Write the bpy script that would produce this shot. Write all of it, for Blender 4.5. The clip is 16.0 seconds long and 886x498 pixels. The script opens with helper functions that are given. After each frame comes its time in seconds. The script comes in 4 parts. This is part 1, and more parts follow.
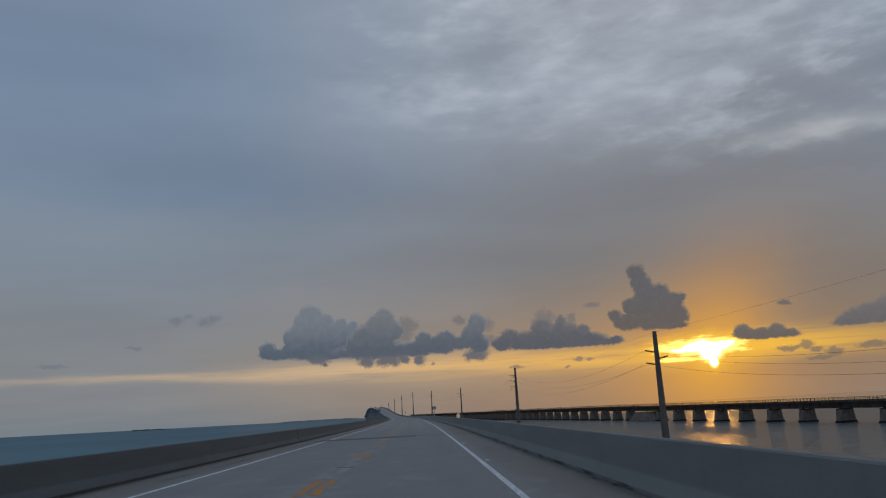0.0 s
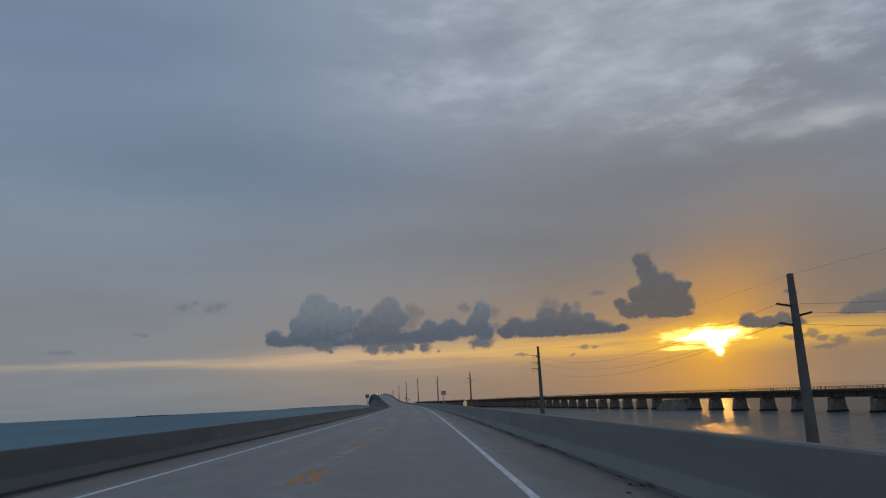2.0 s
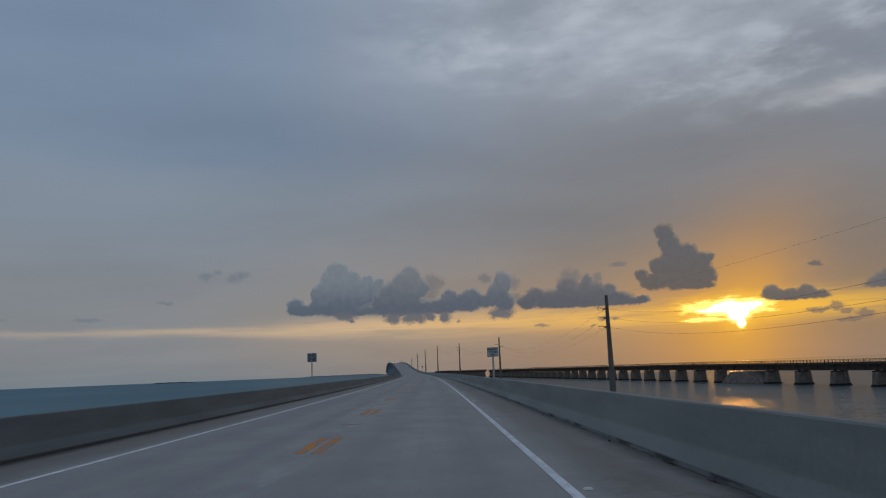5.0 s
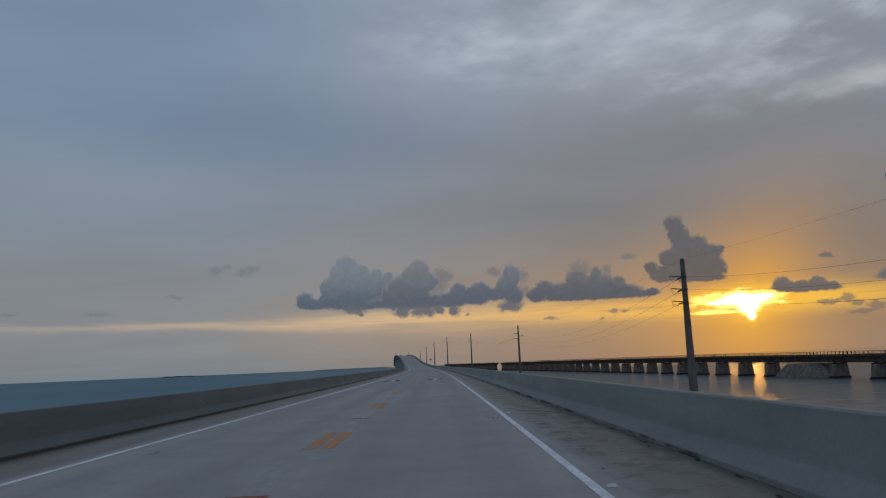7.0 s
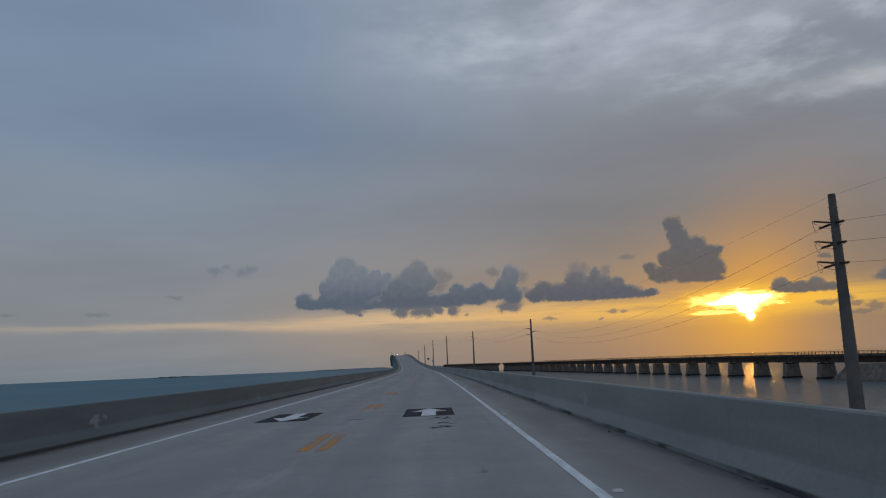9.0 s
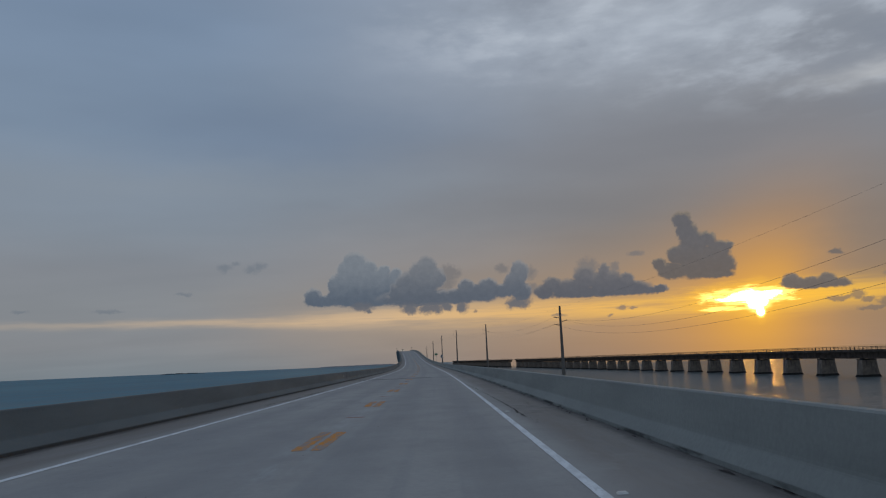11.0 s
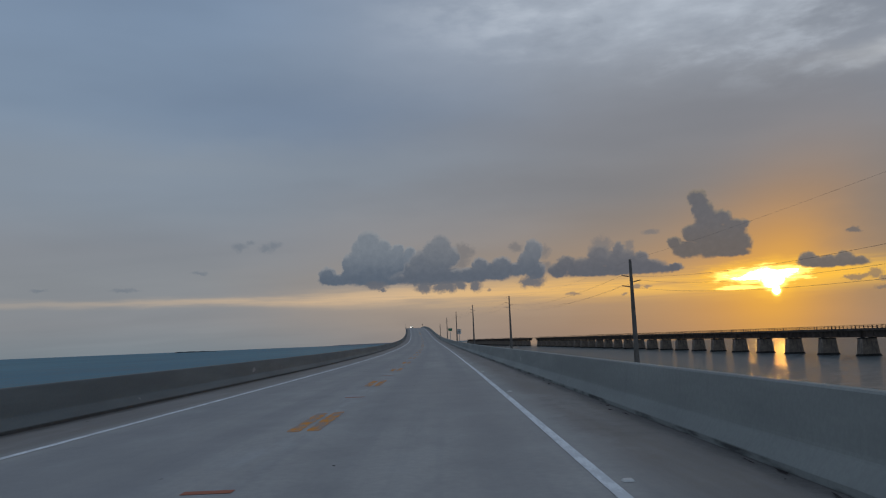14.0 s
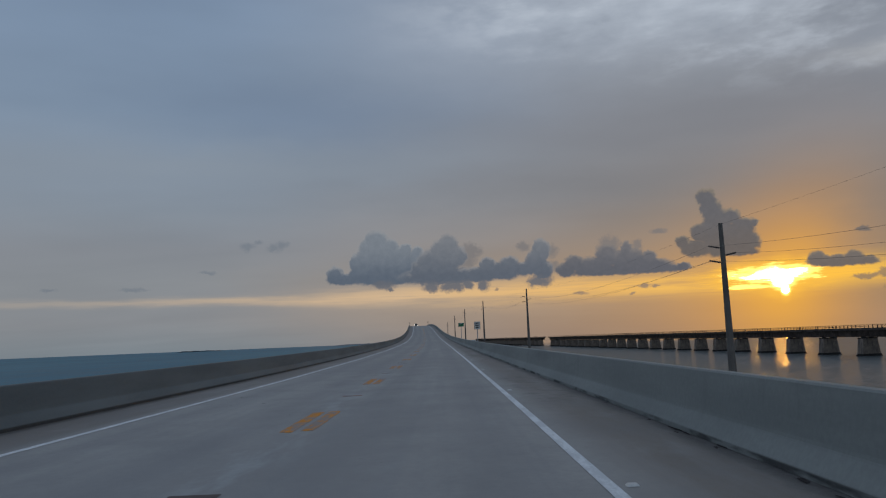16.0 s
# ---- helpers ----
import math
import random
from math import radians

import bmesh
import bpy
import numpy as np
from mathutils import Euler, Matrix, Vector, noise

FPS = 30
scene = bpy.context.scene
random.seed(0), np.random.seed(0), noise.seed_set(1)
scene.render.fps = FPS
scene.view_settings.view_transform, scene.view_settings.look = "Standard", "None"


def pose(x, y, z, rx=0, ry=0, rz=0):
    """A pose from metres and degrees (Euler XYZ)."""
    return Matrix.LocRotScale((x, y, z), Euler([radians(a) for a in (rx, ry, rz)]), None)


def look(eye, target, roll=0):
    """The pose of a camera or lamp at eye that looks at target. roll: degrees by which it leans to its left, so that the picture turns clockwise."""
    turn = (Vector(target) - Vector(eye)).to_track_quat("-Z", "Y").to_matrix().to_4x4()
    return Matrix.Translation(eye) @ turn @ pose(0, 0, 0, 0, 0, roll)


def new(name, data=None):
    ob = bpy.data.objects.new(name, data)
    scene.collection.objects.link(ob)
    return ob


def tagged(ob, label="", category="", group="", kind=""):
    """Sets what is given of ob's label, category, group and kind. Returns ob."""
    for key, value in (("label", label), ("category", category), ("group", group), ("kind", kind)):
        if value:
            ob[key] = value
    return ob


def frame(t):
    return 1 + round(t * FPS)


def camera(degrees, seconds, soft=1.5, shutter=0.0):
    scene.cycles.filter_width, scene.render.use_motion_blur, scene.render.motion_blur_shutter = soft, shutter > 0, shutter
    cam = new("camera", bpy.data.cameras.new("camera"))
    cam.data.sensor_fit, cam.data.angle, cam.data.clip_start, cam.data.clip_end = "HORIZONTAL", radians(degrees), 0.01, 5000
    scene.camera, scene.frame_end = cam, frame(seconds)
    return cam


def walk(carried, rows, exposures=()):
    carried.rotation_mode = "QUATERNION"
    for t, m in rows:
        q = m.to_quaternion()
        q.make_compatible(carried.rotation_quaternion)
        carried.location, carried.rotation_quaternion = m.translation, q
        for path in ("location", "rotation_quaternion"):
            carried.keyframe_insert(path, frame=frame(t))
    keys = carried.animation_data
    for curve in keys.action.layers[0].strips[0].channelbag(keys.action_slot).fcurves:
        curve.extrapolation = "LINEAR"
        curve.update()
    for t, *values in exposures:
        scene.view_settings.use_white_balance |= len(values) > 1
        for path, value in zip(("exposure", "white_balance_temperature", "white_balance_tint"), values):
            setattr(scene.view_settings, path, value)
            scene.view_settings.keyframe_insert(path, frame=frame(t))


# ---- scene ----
cam = camera(60.94, 16.0, soft=1.2)
walk(cam, [
    (0, pose(-0.01, -0.00, 1.325, 102.22, 3.00, -1.33)),
    (0.5, pose(-0.01, 12.19, 1.318, 101.96, 2.94, -1.32)),
    (1, pose(0.00, 24.38, 1.310, 101.70, 2.84, -1.25)),
    (1.5, pose(-0.05, 36.57, 1.301, 101.53, 2.85, -1.09)),
    (2, pose(-0.12, 48.76, 1.291, 101.30, 2.78, -0.93)),
    (2.5, pose(-0.15, 60.95, 1.280, 101.03, 2.87, -0.66)),
    (3, pose(-0.25, 73.14, 1.267, 100.62, 2.73, -0.42)),
    (3.5, pose(-0.41, 85.33, 1.255, 100.14, 2.54, -0.21)),
    (4, pose(-0.56, 97.52, 1.242, 99.74, 2.42, 0.05)),
    (6.5, pose(-1.91, 158.45, 1.178, 98.66, 2.35, 1.13)),
    (7, pose(-2.20, 170.64, 1.165, 98.64, 2.42, 1.26)),
    (7.5, pose(-2.52, 182.83, 1.152, 98.72, 2.37, 1.35)),
    (8, pose(-2.86, 195.01, 1.139, 98.76, 2.45, 1.36)),
    (8.5, pose(-3.25, 207.19, 1.126, 98.73, 2.44, 1.29)),
    (9, pose(-3.61, 219.38, 1.114, 98.66, 2.41, 1.18)),
    (11.5, pose(-5.70, 280.29, 1.045, 98.31, 2.38, 2.08)),
    (12, pose(-6.18, 292.47, 1.030, 98.12, 2.34, 2.28)),
    (12.5, pose(-6.67, 304.65, 1.014, 97.83, 2.37, 2.48)),
    (13, pose(-7.25, 316.83, 0.998, 97.50, 2.35, 2.67)),
    (13.5, pose(-7.76, 329.01, 0.981, 97.17, 2.26, 2.79)),
    (14, pose(-8.31, 341.19, 0.964, 96.86, 2.35, 2.90)),
    (14.5, pose(-8.88, 353.36, 0.946, 96.67, 2.36, 2.96)),
    (15, pose(-9.51, 365.54, 0.928, 96.59, 2.24, 3.09)),
    (15.5, pose(-10.18, 377.71, 0.910, 96.67, 2.22, 3.22)),
    (16, pose(-10.88, 389.88, 0.891, 96.84, 2.33, 3.47)),
], exposures=[(0, -0.07), (4, -0.06), (6.5, 0.0), (12, 0.02), (14, 0.06), (16, 0.06)])

# ---------------------------------------------------------------- node helpers
class Nodes:
    """Short calls for building a node tree."""

    def __init__(self, tree):
        self.tree = tree
        tree.nodes.clear()

    def node(self, kind):
        return self.tree.nodes.new(kind)

    def put(self, socket, value):
        if isinstance(value, bpy.types.NodeSocket):
            self.tree.links.new(value, socket)
        elif value is not None:
            socket.default_value = value

    def math(self, op, a, b=None, c=None, clamp=False):
        n = self.node("ShaderNodeMath")
        n.operation, n.use_clamp = op, clamp
        for s, v in zip(n.inputs, (a, b, c)):
            self.put(s, v)
        return n.outputs[0]

    def vec(self, op, a, b=None):
        n = self.node("ShaderNodeVectorMath")
        n.operation = op
        for s, v in zip(n.inputs, (a, b)):
            self.put(s, v)
        return n.outputs["Value"] if op in ("LENGTH", "DISTANCE", "DOT_PRODUCT") else n.outputs[0]

    def scale(self, a, k):
        n = self.node("ShaderNodeVectorMath")
        n.operation = "SCALE"
        self.put(n.inputs[0], a)
        self.put(n.inputs[3], k)
        return n.outputs[0]

    def xyz(self, x, y, z=0.0):
        n = self.node("ShaderNodeCombineXYZ")
        for s, v in zip(n.inputs, (x, y, z)):
            self.put(s, v)
        return n.outputs[0]

    def split(self, v):
        n = self.node("ShaderNodeSeparateXYZ")
        self.put(n.inputs[0], v)
        return n.outputs

    def noise(self, vector, scale, detail=4.0, rough=0.55, colour=False, distort=0.0):
        n = self.node("ShaderNodeTexNoise")
        self.put(n.inputs["Vector"], vector)
        self.put(n.inputs["Scale"], scale)
        self.put(n.inputs["Detail"], detail)
        self.put(n.inputs["Roughness"], rough)
        self.put(n.inputs["Distortion"], distort)
        return n.outputs["Color" if colour else "Fac"]

    def step(self, v, lo, hi, to0=0.0, to1=1.0, kind="SMOOTHSTEP"):
        n = self.node("ShaderNodeMapRange")
        n.interpolation_type = kind
        for s, x in zip(n.inputs, (v, lo, hi, to0, to1)):
            self.put(s, x)
        return n.outputs[0]

    def mix(self, f, a, b, kind="MIX"):
        n = self.node("ShaderNodeMix")
        n.data_type, n.blend_type = "RGBA", kind
        self.put(n.inputs[0], f)
        for s, v in ((n.inputs[6], a), (n.inputs[7], b)):
            self.put(s, (*v, 1.0) if isinstance(v, tuple) and len(v) == 3 else v)
        return n.outputs[2]

    def ramp(self, f, stops):
        n = self.node("ShaderNodeValToRGB")
        el = n.color_ramp.elements
        while len(el) < len(stops):
            el.new(0.5)
        for e, (p, col) in zip(el, stops):
            e.position = p
            e.color = (*col, 1.0)
        self.put(n.inputs[0], f)
        return n.outputs[0]

    def gauss(self, v, width):
        q = self.math("DIVIDE", v, width)
        return self.math("EXPONENT", self.math("MULTIPLY", self.math("MULTIPLY", q, q), -1.0))


# ---------------------------------------------------------------- sky and sun
SUN_AZ, SUN_EL = 20.9, 2.95     # degrees to the right of +y, and up


def make_sky():
    world = bpy.data.worlds.new("evening_sky")
    scene.world = world
    world.use_nodes = True
    k = Nodes(world.node_tree)
    d = k.node("ShaderNodeTexCoord").outputs["Generated"]
    x, y, z = k.split(k.vec("NORMALIZE", d))
    a = k.math("MULTIPLY", k.math("ARCTAN2", x, y), 57.29578)
    e = k.math("MULTIPLY", k.math("ARCSINE", z), 57.29578)
    p = k.xyz(a, e)
    # coordinates on a high cloud sheet, so that its texture draws together towards the horizon
    zz = k.math("ADD", k.math("MAXIMUM", z, 0.0), 0.10)
    q = k.xyz(k.math("DIVIDE", x, zz), k.math("DIVIDE", y, zz))

    # overcast veil: cool away from the sun, warm grey round it
    ef = k.math("DIVIDE", e, 40.0, clamp=True)
    cool = k.ramp(ef, [(0.0, (0.192, 0.224, 0.250)), (0.05, (0.222, 0.236, 0.255)), (0.12, (0.222, 0.240, 0.262)), (0.18, (0.232, 0.252, 0.283)),
                       (0.25, (0.226, 0.266, 0.318)), (0.42, (0.192, 0.256, 0.346)), (0.62, (0.186, 0.256, 0.364)),
                       (0.80, (0.200, 0.265, 0.370)), (1.0, (0.21, 0.27, 0.37))])
    warm = k.ramp(ef, [(0.0, (0.292, 0.200, 0.146)), (0.06, (0.318, 0.216, 0.142)), (0.14, (0.272, 0.214, 0.168)),
                       (0.26, (0.222, 0.213, 0.214)), (0.42, (0.222, 0.236, 0.268)), (0.58, (0.275, 0.305, 0.355)),
                       (0.75, (0.37, 0.41, 0.47)), (1.0, (0.33, 0.37, 0.43))])
    da = k.math("ABSOLUTE", k.math("SUBTRACT", a, SUN_AZ - 2.0))
    side = k.step(da, 2.0, 42.0, 1.0, 0.0)
    sky = k.mix(side, cool, warm)

    # broad soft layers in the veil
    lay = k.noise(k.vec("MULTIPLY", p, (0.045, 0.17, 1.0)), 1.0, 3.0, 0.5)
    sky = k.mix(1.0, sky, k.ramp(lay, [(0.25, (0.92, 0.92, 0.92)), (0.75, (1.08, 1.08, 1.08))]), "MULTIPLY")

    def veil_patch(sky, ca, ce, ra, re, strength, colour):
        v = k.vec("LENGTH", k.vec("MULTIPLY", k.vec("SUBTRACT", pv, (ca, ce, 0.0)), (1.0 / ra, 1.0 / re, 0.0)))
        return k.mix(k.math("MULTIPLY", k.gauss(v, 1.0), strength), sky, colour)

    slow = k.vec("SUBTRACT", k.noise(k.vec("MULTIPLY", p, (0.12, 0.3, 1.0)), 1.0, 4.0, 0.6, colour=True), (0.5, 0.5, 0.5))
    pv = k.vec("ADD", p, k.vec("MULTIPLY", slow, (9.0, 3.0, 0.0)))
    sky = veil_patch(sky, -20.0, 13.3, 22.0, 1.5, 0.55, (0.235, 0.275, 0.325))
    sky = veil_patch(sky, -13.0, 17.5, 13.0, 2.6, 0.50, (0.150, 0.205, 0.300))
    sky = veil_patch(sky, 3.0, 11.0, 13.0, 1.2, 0.40, (0.185, 0.196, 0.218))
    sky = veil_patch(sky, -2.0, 22.5, 9.0, 4.5, 0.45, (0.265, 0.315, 0.400))
    sky = veil_patch(sky, 14.5, 23.0, 14.0, 3.6, 0.60, (0.43, 0.485, 0.565))
    sky = veil_patch(sky, 30.5, 17.6, 5.0, 0.8, 0.60, (0.55, 0.57, 0.59))
    sky = veil_patch(sky, 27.5, 20.8, 5.5, 1.6, 0.60, (0.225, 0.25, 0.295))
    sky = veil_patch(sky, 18.0, 15.2, 16.0, 1.8, 0.50, (0.185, 0.197, 0.225))

    sky = veil_patch(sky, -5.0, 8.3, 9.0, 2.4, 0.35, (0.29, 0.285, 0.295))

    # ragged texture of the cloud sheet, strongest high up towards the sun's side
    tex = k.noise(k.vec("MULTIPLY", p, (0.21, 0.56, 1.0)), 1.0, 7.0, 0.56, distort=0.10)
    big = k.noise(k.vec("ADD", k.vec("MULTIPLY", p, (0.085, 0.27, 1.0)), (3.7, 1.3, 0.0)), 1.0, 5.0, 0.56, distort=0.1)
    edge_e = k.math("ADD", e, k.math("MULTIPLY", k.math("SUBTRACT", a, 12.0), 0.18))
    where = k.math("MULTIPLY", k.step(edge_e, 17.0, 21.5), k.step(a, -12.0, 8.0))
    both_tex = k.math("ADD", k.math("MULTIPLY", tex, 0.45), k.math("MULTIPLY", big, 0.55))
    light = k.math("MULTIPLY", k.step(both_tex, 0.47, 0.63), where)
    dark = k.math("MULTIPLY", k.step(both_tex, 0.50, 0.35), where)
    sky = k.mix(k.math("MULTIPLY", light, 0.46), sky, (0.53, 0.585, 0.66))
    sky = k.mix(k.math("MULTIPLY", dark, 0.46), sky, (0.20, 0.232, 0.288))
    faint = k.noise(k.vec("MULTIPLY", q, (0.5, 0.9, 1.0)), 1.2, 3.0, 0.5, distort=0.3)
    sky = k.mix(1.0, sky, k.ramp(faint, [(0.30, (0.96, 0.963, 0.966)), (0.70, (1.04, 1.037, 1.034))]), "MULTIPLY")

    # glow round the veiled sun
    sa = k.math("SUBTRACT", a, SUN_AZ)
    se = k.math("SUBTRACT", e, SUN_EL)
    sb = k.math("SUBTRACT", sa, k.math("MULTIPLY", k.math("MAXIMUM", se, 0.0), 0.38))   # rays lean past the tall cumulus
    dist = k.vec("LENGTH", k.xyz(k.math("MULTIPLY", sb, k.step(sb, -1.0, 4.0, 1.0, 1.18)), k.math("MULTIPLY", se, 0.95)))
    dlow = k.vec("LENGTH", k.xyz(k.math("MULTIPLY", sa, k.step(sa, -2.0, 3.0, 0.26, 0.78)), k.math("MULTIPLY", se, 1.25)))
    sky = k.mix(k.math("MULTIPLY", k.gauss(dlow, 4.4), 0.60), sky, (0.54, 0.312, 0.140))
    sky = k.mix(k.math("MULTIPLY", k.gauss(dist, 6.0), 0.70), sky, (0.72, 0.325, 0.045))
    sky = k.mix(k.math("MULTIPLY", k.gauss(dist, 2.4), 0.50), sky, (0.95, 0.47, 0.045))

    sky = veil_patch(sky, 31.5, 7.0, 6.0, 4.0, 0.72, (0.215, 0.182, 0.160))
    sky = veil_patch(sky, 30.5, 3.2, 5.0, 2.8, 0.65, (0.305, 0.20, 0.118))
    sky = veil_patch(sky, -4.0, 3.2, 11.0, 2.4, 0.50, (0.39, 0.318, 0.252))

    # clear strip low over the horizon, under the cumulus
    wob = k.noise(k.vec("MULTIPLY", p, (0.10, 0.8, 1.0)), 1.0, 4.0, 0.6)
    streak = k.noise(k.vec("MULTIPLY", p, (0.09, 1.9, 1.0)), 1.0, 5.0, 0.6)
    off = k.math("ADD", k.math("SUBTRACT", e, 3.38), k.math("MULTIPLY", k.math("SUBTRACT", wob, 0.5), 1.1))
    wide = k.step(a, -24.0, 2.0, 0.24, 0.85)
    strip = k.math("MULTIPLY", k.gauss(off, wide), k.step(streak, 0.30, 0.56, 0.35, 1.0))
    strip = k.math("MULTIPLY", strip, k.math("MULTIPLY", k.step(a, -40.0, -4.0, 0.35, 1.0), k.step(a, 38.0, 23.0, 0.15, 1.0)))
    band = k.ramp(k.step(a, -30.0, 22.0, kind="LINEAR"), [(0.0, (0.46, 0.38, 0.30)), (0.45, (0.66, 0.46, 0.27)), (0.75, (0.84, 0.48, 0.13)), (1.0, (1.0, 0.55, 0.06))])
    sky = k.mix(k.math("MULTIPLY", strip, 0.9), sky, band)

    # cumulus: unions of puffs, edges torn by noise at two sizes
    w1 = k.vec("SUBTRACT", k.noise(p, 1.3, 2.0, 0.5, colour=True), (0.5, 0.5, 0.5))
    w2 = k.vec("SUBTRACT", k.noise(p, 2.7, 5.0, 0.60, colour=True), (0.5, 0.5, 0.5))
    w3 = k.vec("SUBTRACT", k.noise(p, 11.0, 3.0, 0.6, colour=True), (0.5, 0.5, 0.5))
    pw = k.vec("ADD", k.vec("ADD", p, k.vec("MULTIPLY", w1, (0.35, 0.25, 0.0))), k.vec("MULTIPLY", w2, (0.55, 0.42, 0.0)))
    pw = k.vec("ADD", pw, k.vec("MULTIPLY", w3, (0.11, 0.10, 0.0)))
    ragged = k.math("MULTIPLY", k.math("SUBTRACT", k.noise(p, 1.9, 4.0, 0.6), 0.5), 0.42)
    billow = k.noise(k.vec("ADD", pw, (4.0, 7.0, 0.0)), 1.5, 4.0, 0.6)
    wisp = k.noise(k.vec("ADD", pw, (1.0, 2.0, 0.0)), 2.4, 4.0, 0.65)

    def puffs(rows, at):
        best = None
        for ca, ce, ra, re in rows:
            v = k.vec("LENGTH", k.vec("MULTIPLY", k.vec("SUBTRACT", at, (ca, ce, 0.0)), (1.0 / ra, 1.0 / re, 0.0)))
            best = v if best is None else k.math("SMOOTH_MIN", best, v, 0.13)
        return best

    def cumulus(sky, rows, shade, crown, rim, base, top):
        """A heap cloud: slate-dark and flat below, paling upwards, with thin light-passing rims."""
        v = puffs(rows, pw)
        cover = k.math("MULTIPLY", k.step(v, 1.32, 0.88), k.step(k.math("ADD", e, ragged), base - 0.10, base + 0.10))
        high = k.math("ADD", e, k.math("MULTIPLY", k.math("SUBTRACT", billow, 0.5), 1.5))
        body = k.mix(k.step(high, base + 0.2, top), shade, crown)
        body = k.mix(1.0, body, k.ramp(wisp, [(0.28, (0.93, 0.935, 0.94)), (0.72, (1.07, 1.065, 1.06))]), "MULTIPLY")
        up = k.math("SUBTRACT", puffs(rows, k.vec("ADD", pw, (0.06, 0.26, 0.0))), v)
        up = k.math("MULTIPLY", k.step(k.math("ADD", up, k.math("MULTIPLY", k.math("SUBTRACT", billow, 0.5), 0.5)), 0.04, 0.42), k.step(v, 0.60, 1.05, 0.0, 0.66))
        edge = k.math("MULTIPLY", k.step(v, 0.98, 1.22), k.step(e, base + 0.3, base + 0.8, 0.1, 0.85))
        col = k.mix(k.math("MAXIMUM", up, edge), body, rim)
        return k.mix(k.math("MULTIPLY", cover, k.step(v, 1.18, 0.85, 0.88, 1.0)), sky, col)

    def shreds(sky, rows, shade, thick, lo=1.25, hi=0.45):
        """Thin torn scraps of cloud."""
        v = k.math("ADD", puffs(rows, pw), k.math("MULTIPLY", k.math("SUBTRACT", wisp, 0.5), 1.3))
        return k.mix(k.math("MULTIPLY", k.step(v, lo, hi), thick), sky, shade)

    sky = shreds(sky, [(-1.12, 6.56, 0.86, 0.69), (-1.67, 5.81, 1.12, 0.6), (2.91, 6.72, 0.56, 0.39), (4.95, 6.27, 0.6, 0.6), (9.29, 6.48, 0.87, 0.72),
                       (11.36, 6.3, 0.41, 0.5), (12.91, 7.24, 0.65, 0.21), (5.13, 5.06, 0.51, 0.51)], (0.165, 0.162, 0.170), 0.72)
    sky = cumulus(sky, [(-11.45, 5.12, 0.62, 0.60), (-10.75, 4.78, 1.25, 0.42), (-9.76, 5.92, 0.55, 0.76), (-9.36, 5.15, 0.93, 0.76),
                        (-8.28, 7.59, 0.81, 0.77), (-8.81, 6.83, 0.81, 0.94), (-7.27, 7.04, 0.64, 0.73), (-8.07, 5.96, 1.45, 1.45), (-6.69, 6.34, 0.86, 0.77),
                        (-6.07, 6.92, 0.47, 0.38), (-5.14, 6.63, 0.43, 0.43), (-5.77, 5.54, 1.46, 1.15), (-7.33, 4.87, 2.82, 0.6)],
                  (0.092, 0.118, 0.158), (0.172, 0.198, 0.232), (0.285, 0.295, 0.310), 4.24, 7.4)
    sky = cumulus(sky, [(-2.79, 7.11, 0.74, 0.77), (-3.53, 6.83, 0.56, 0.6), (-3.09, 6.04, 1.16, 1.2), (-4.22, 5.83, 0.86, 0.94), (-2.04, 6.26, 0.6, 0.69),
                        (-3.31, 4.77, 2.84, 0.6), (-0.38, 4.77, 1.55, 0.56), (0.13, 5.56, 0.56, 0.47), (1.77, 5.57, 0.73, 0.47), (1.18, 4.96, 1.46, 0.64),
                        (3.03, 5.08, 0.94, 0.51), (4.27, 6.43, 0.64, 0.77), (3.88, 5.64, 0.73, 0.85), (4.31, 4.89, 0.68, 0.68), (-4.7, 5.25, 0.9, 0.75)],
                  (0.096, 0.116, 0.150), (0.165, 0.180, 0.205), (0.270, 0.265, 0.270), 4.22, 7.6)
    sky = shreds(sky, [(-7.77, 4.28, 0.95, 0.33), (-4.2, 4.0, 0.78, 0.46), (-2.57, 3.92, 1.15, 0.42), (-1.43, 4.05, 0.5, 0.40), (-0.25, 3.93, 0.48, 0.46), (-3.3, 4.25, 2.2, 0.14),
                       (4.0, 4.05, 1.0, 0.40), (-7.36, 3.90, 0.25, 0.17)], (0.118, 0.130, 0.156), 0.94, 1.32, 0.50)
    sky = cumulus(sky, [(6.68, 5.28, 0.72, 0.55), (6.05, 4.8, 0.68, 0.51), (8.09, 4.94, 1.5, 0.63), (9.15, 5.68, 0.83, 0.8), (10.56, 6.1, 0.41, 0.55),
                        (10.62, 5.3, 1.23, 0.84), (12.15, 5.37, 0.53, 0.46), (12.35, 4.69, 1.45, 0.54), (13.5, 4.4, 1.04, 0.33), (14.44, 4.55, 0.56, 0.29),
                        (10.15, 4.53, 3.67, 0.38)], (0.098, 0.108, 0.132), (0.140, 0.142, 0.158), (0.235, 0.212, 0.196), 4.20, 6.6)
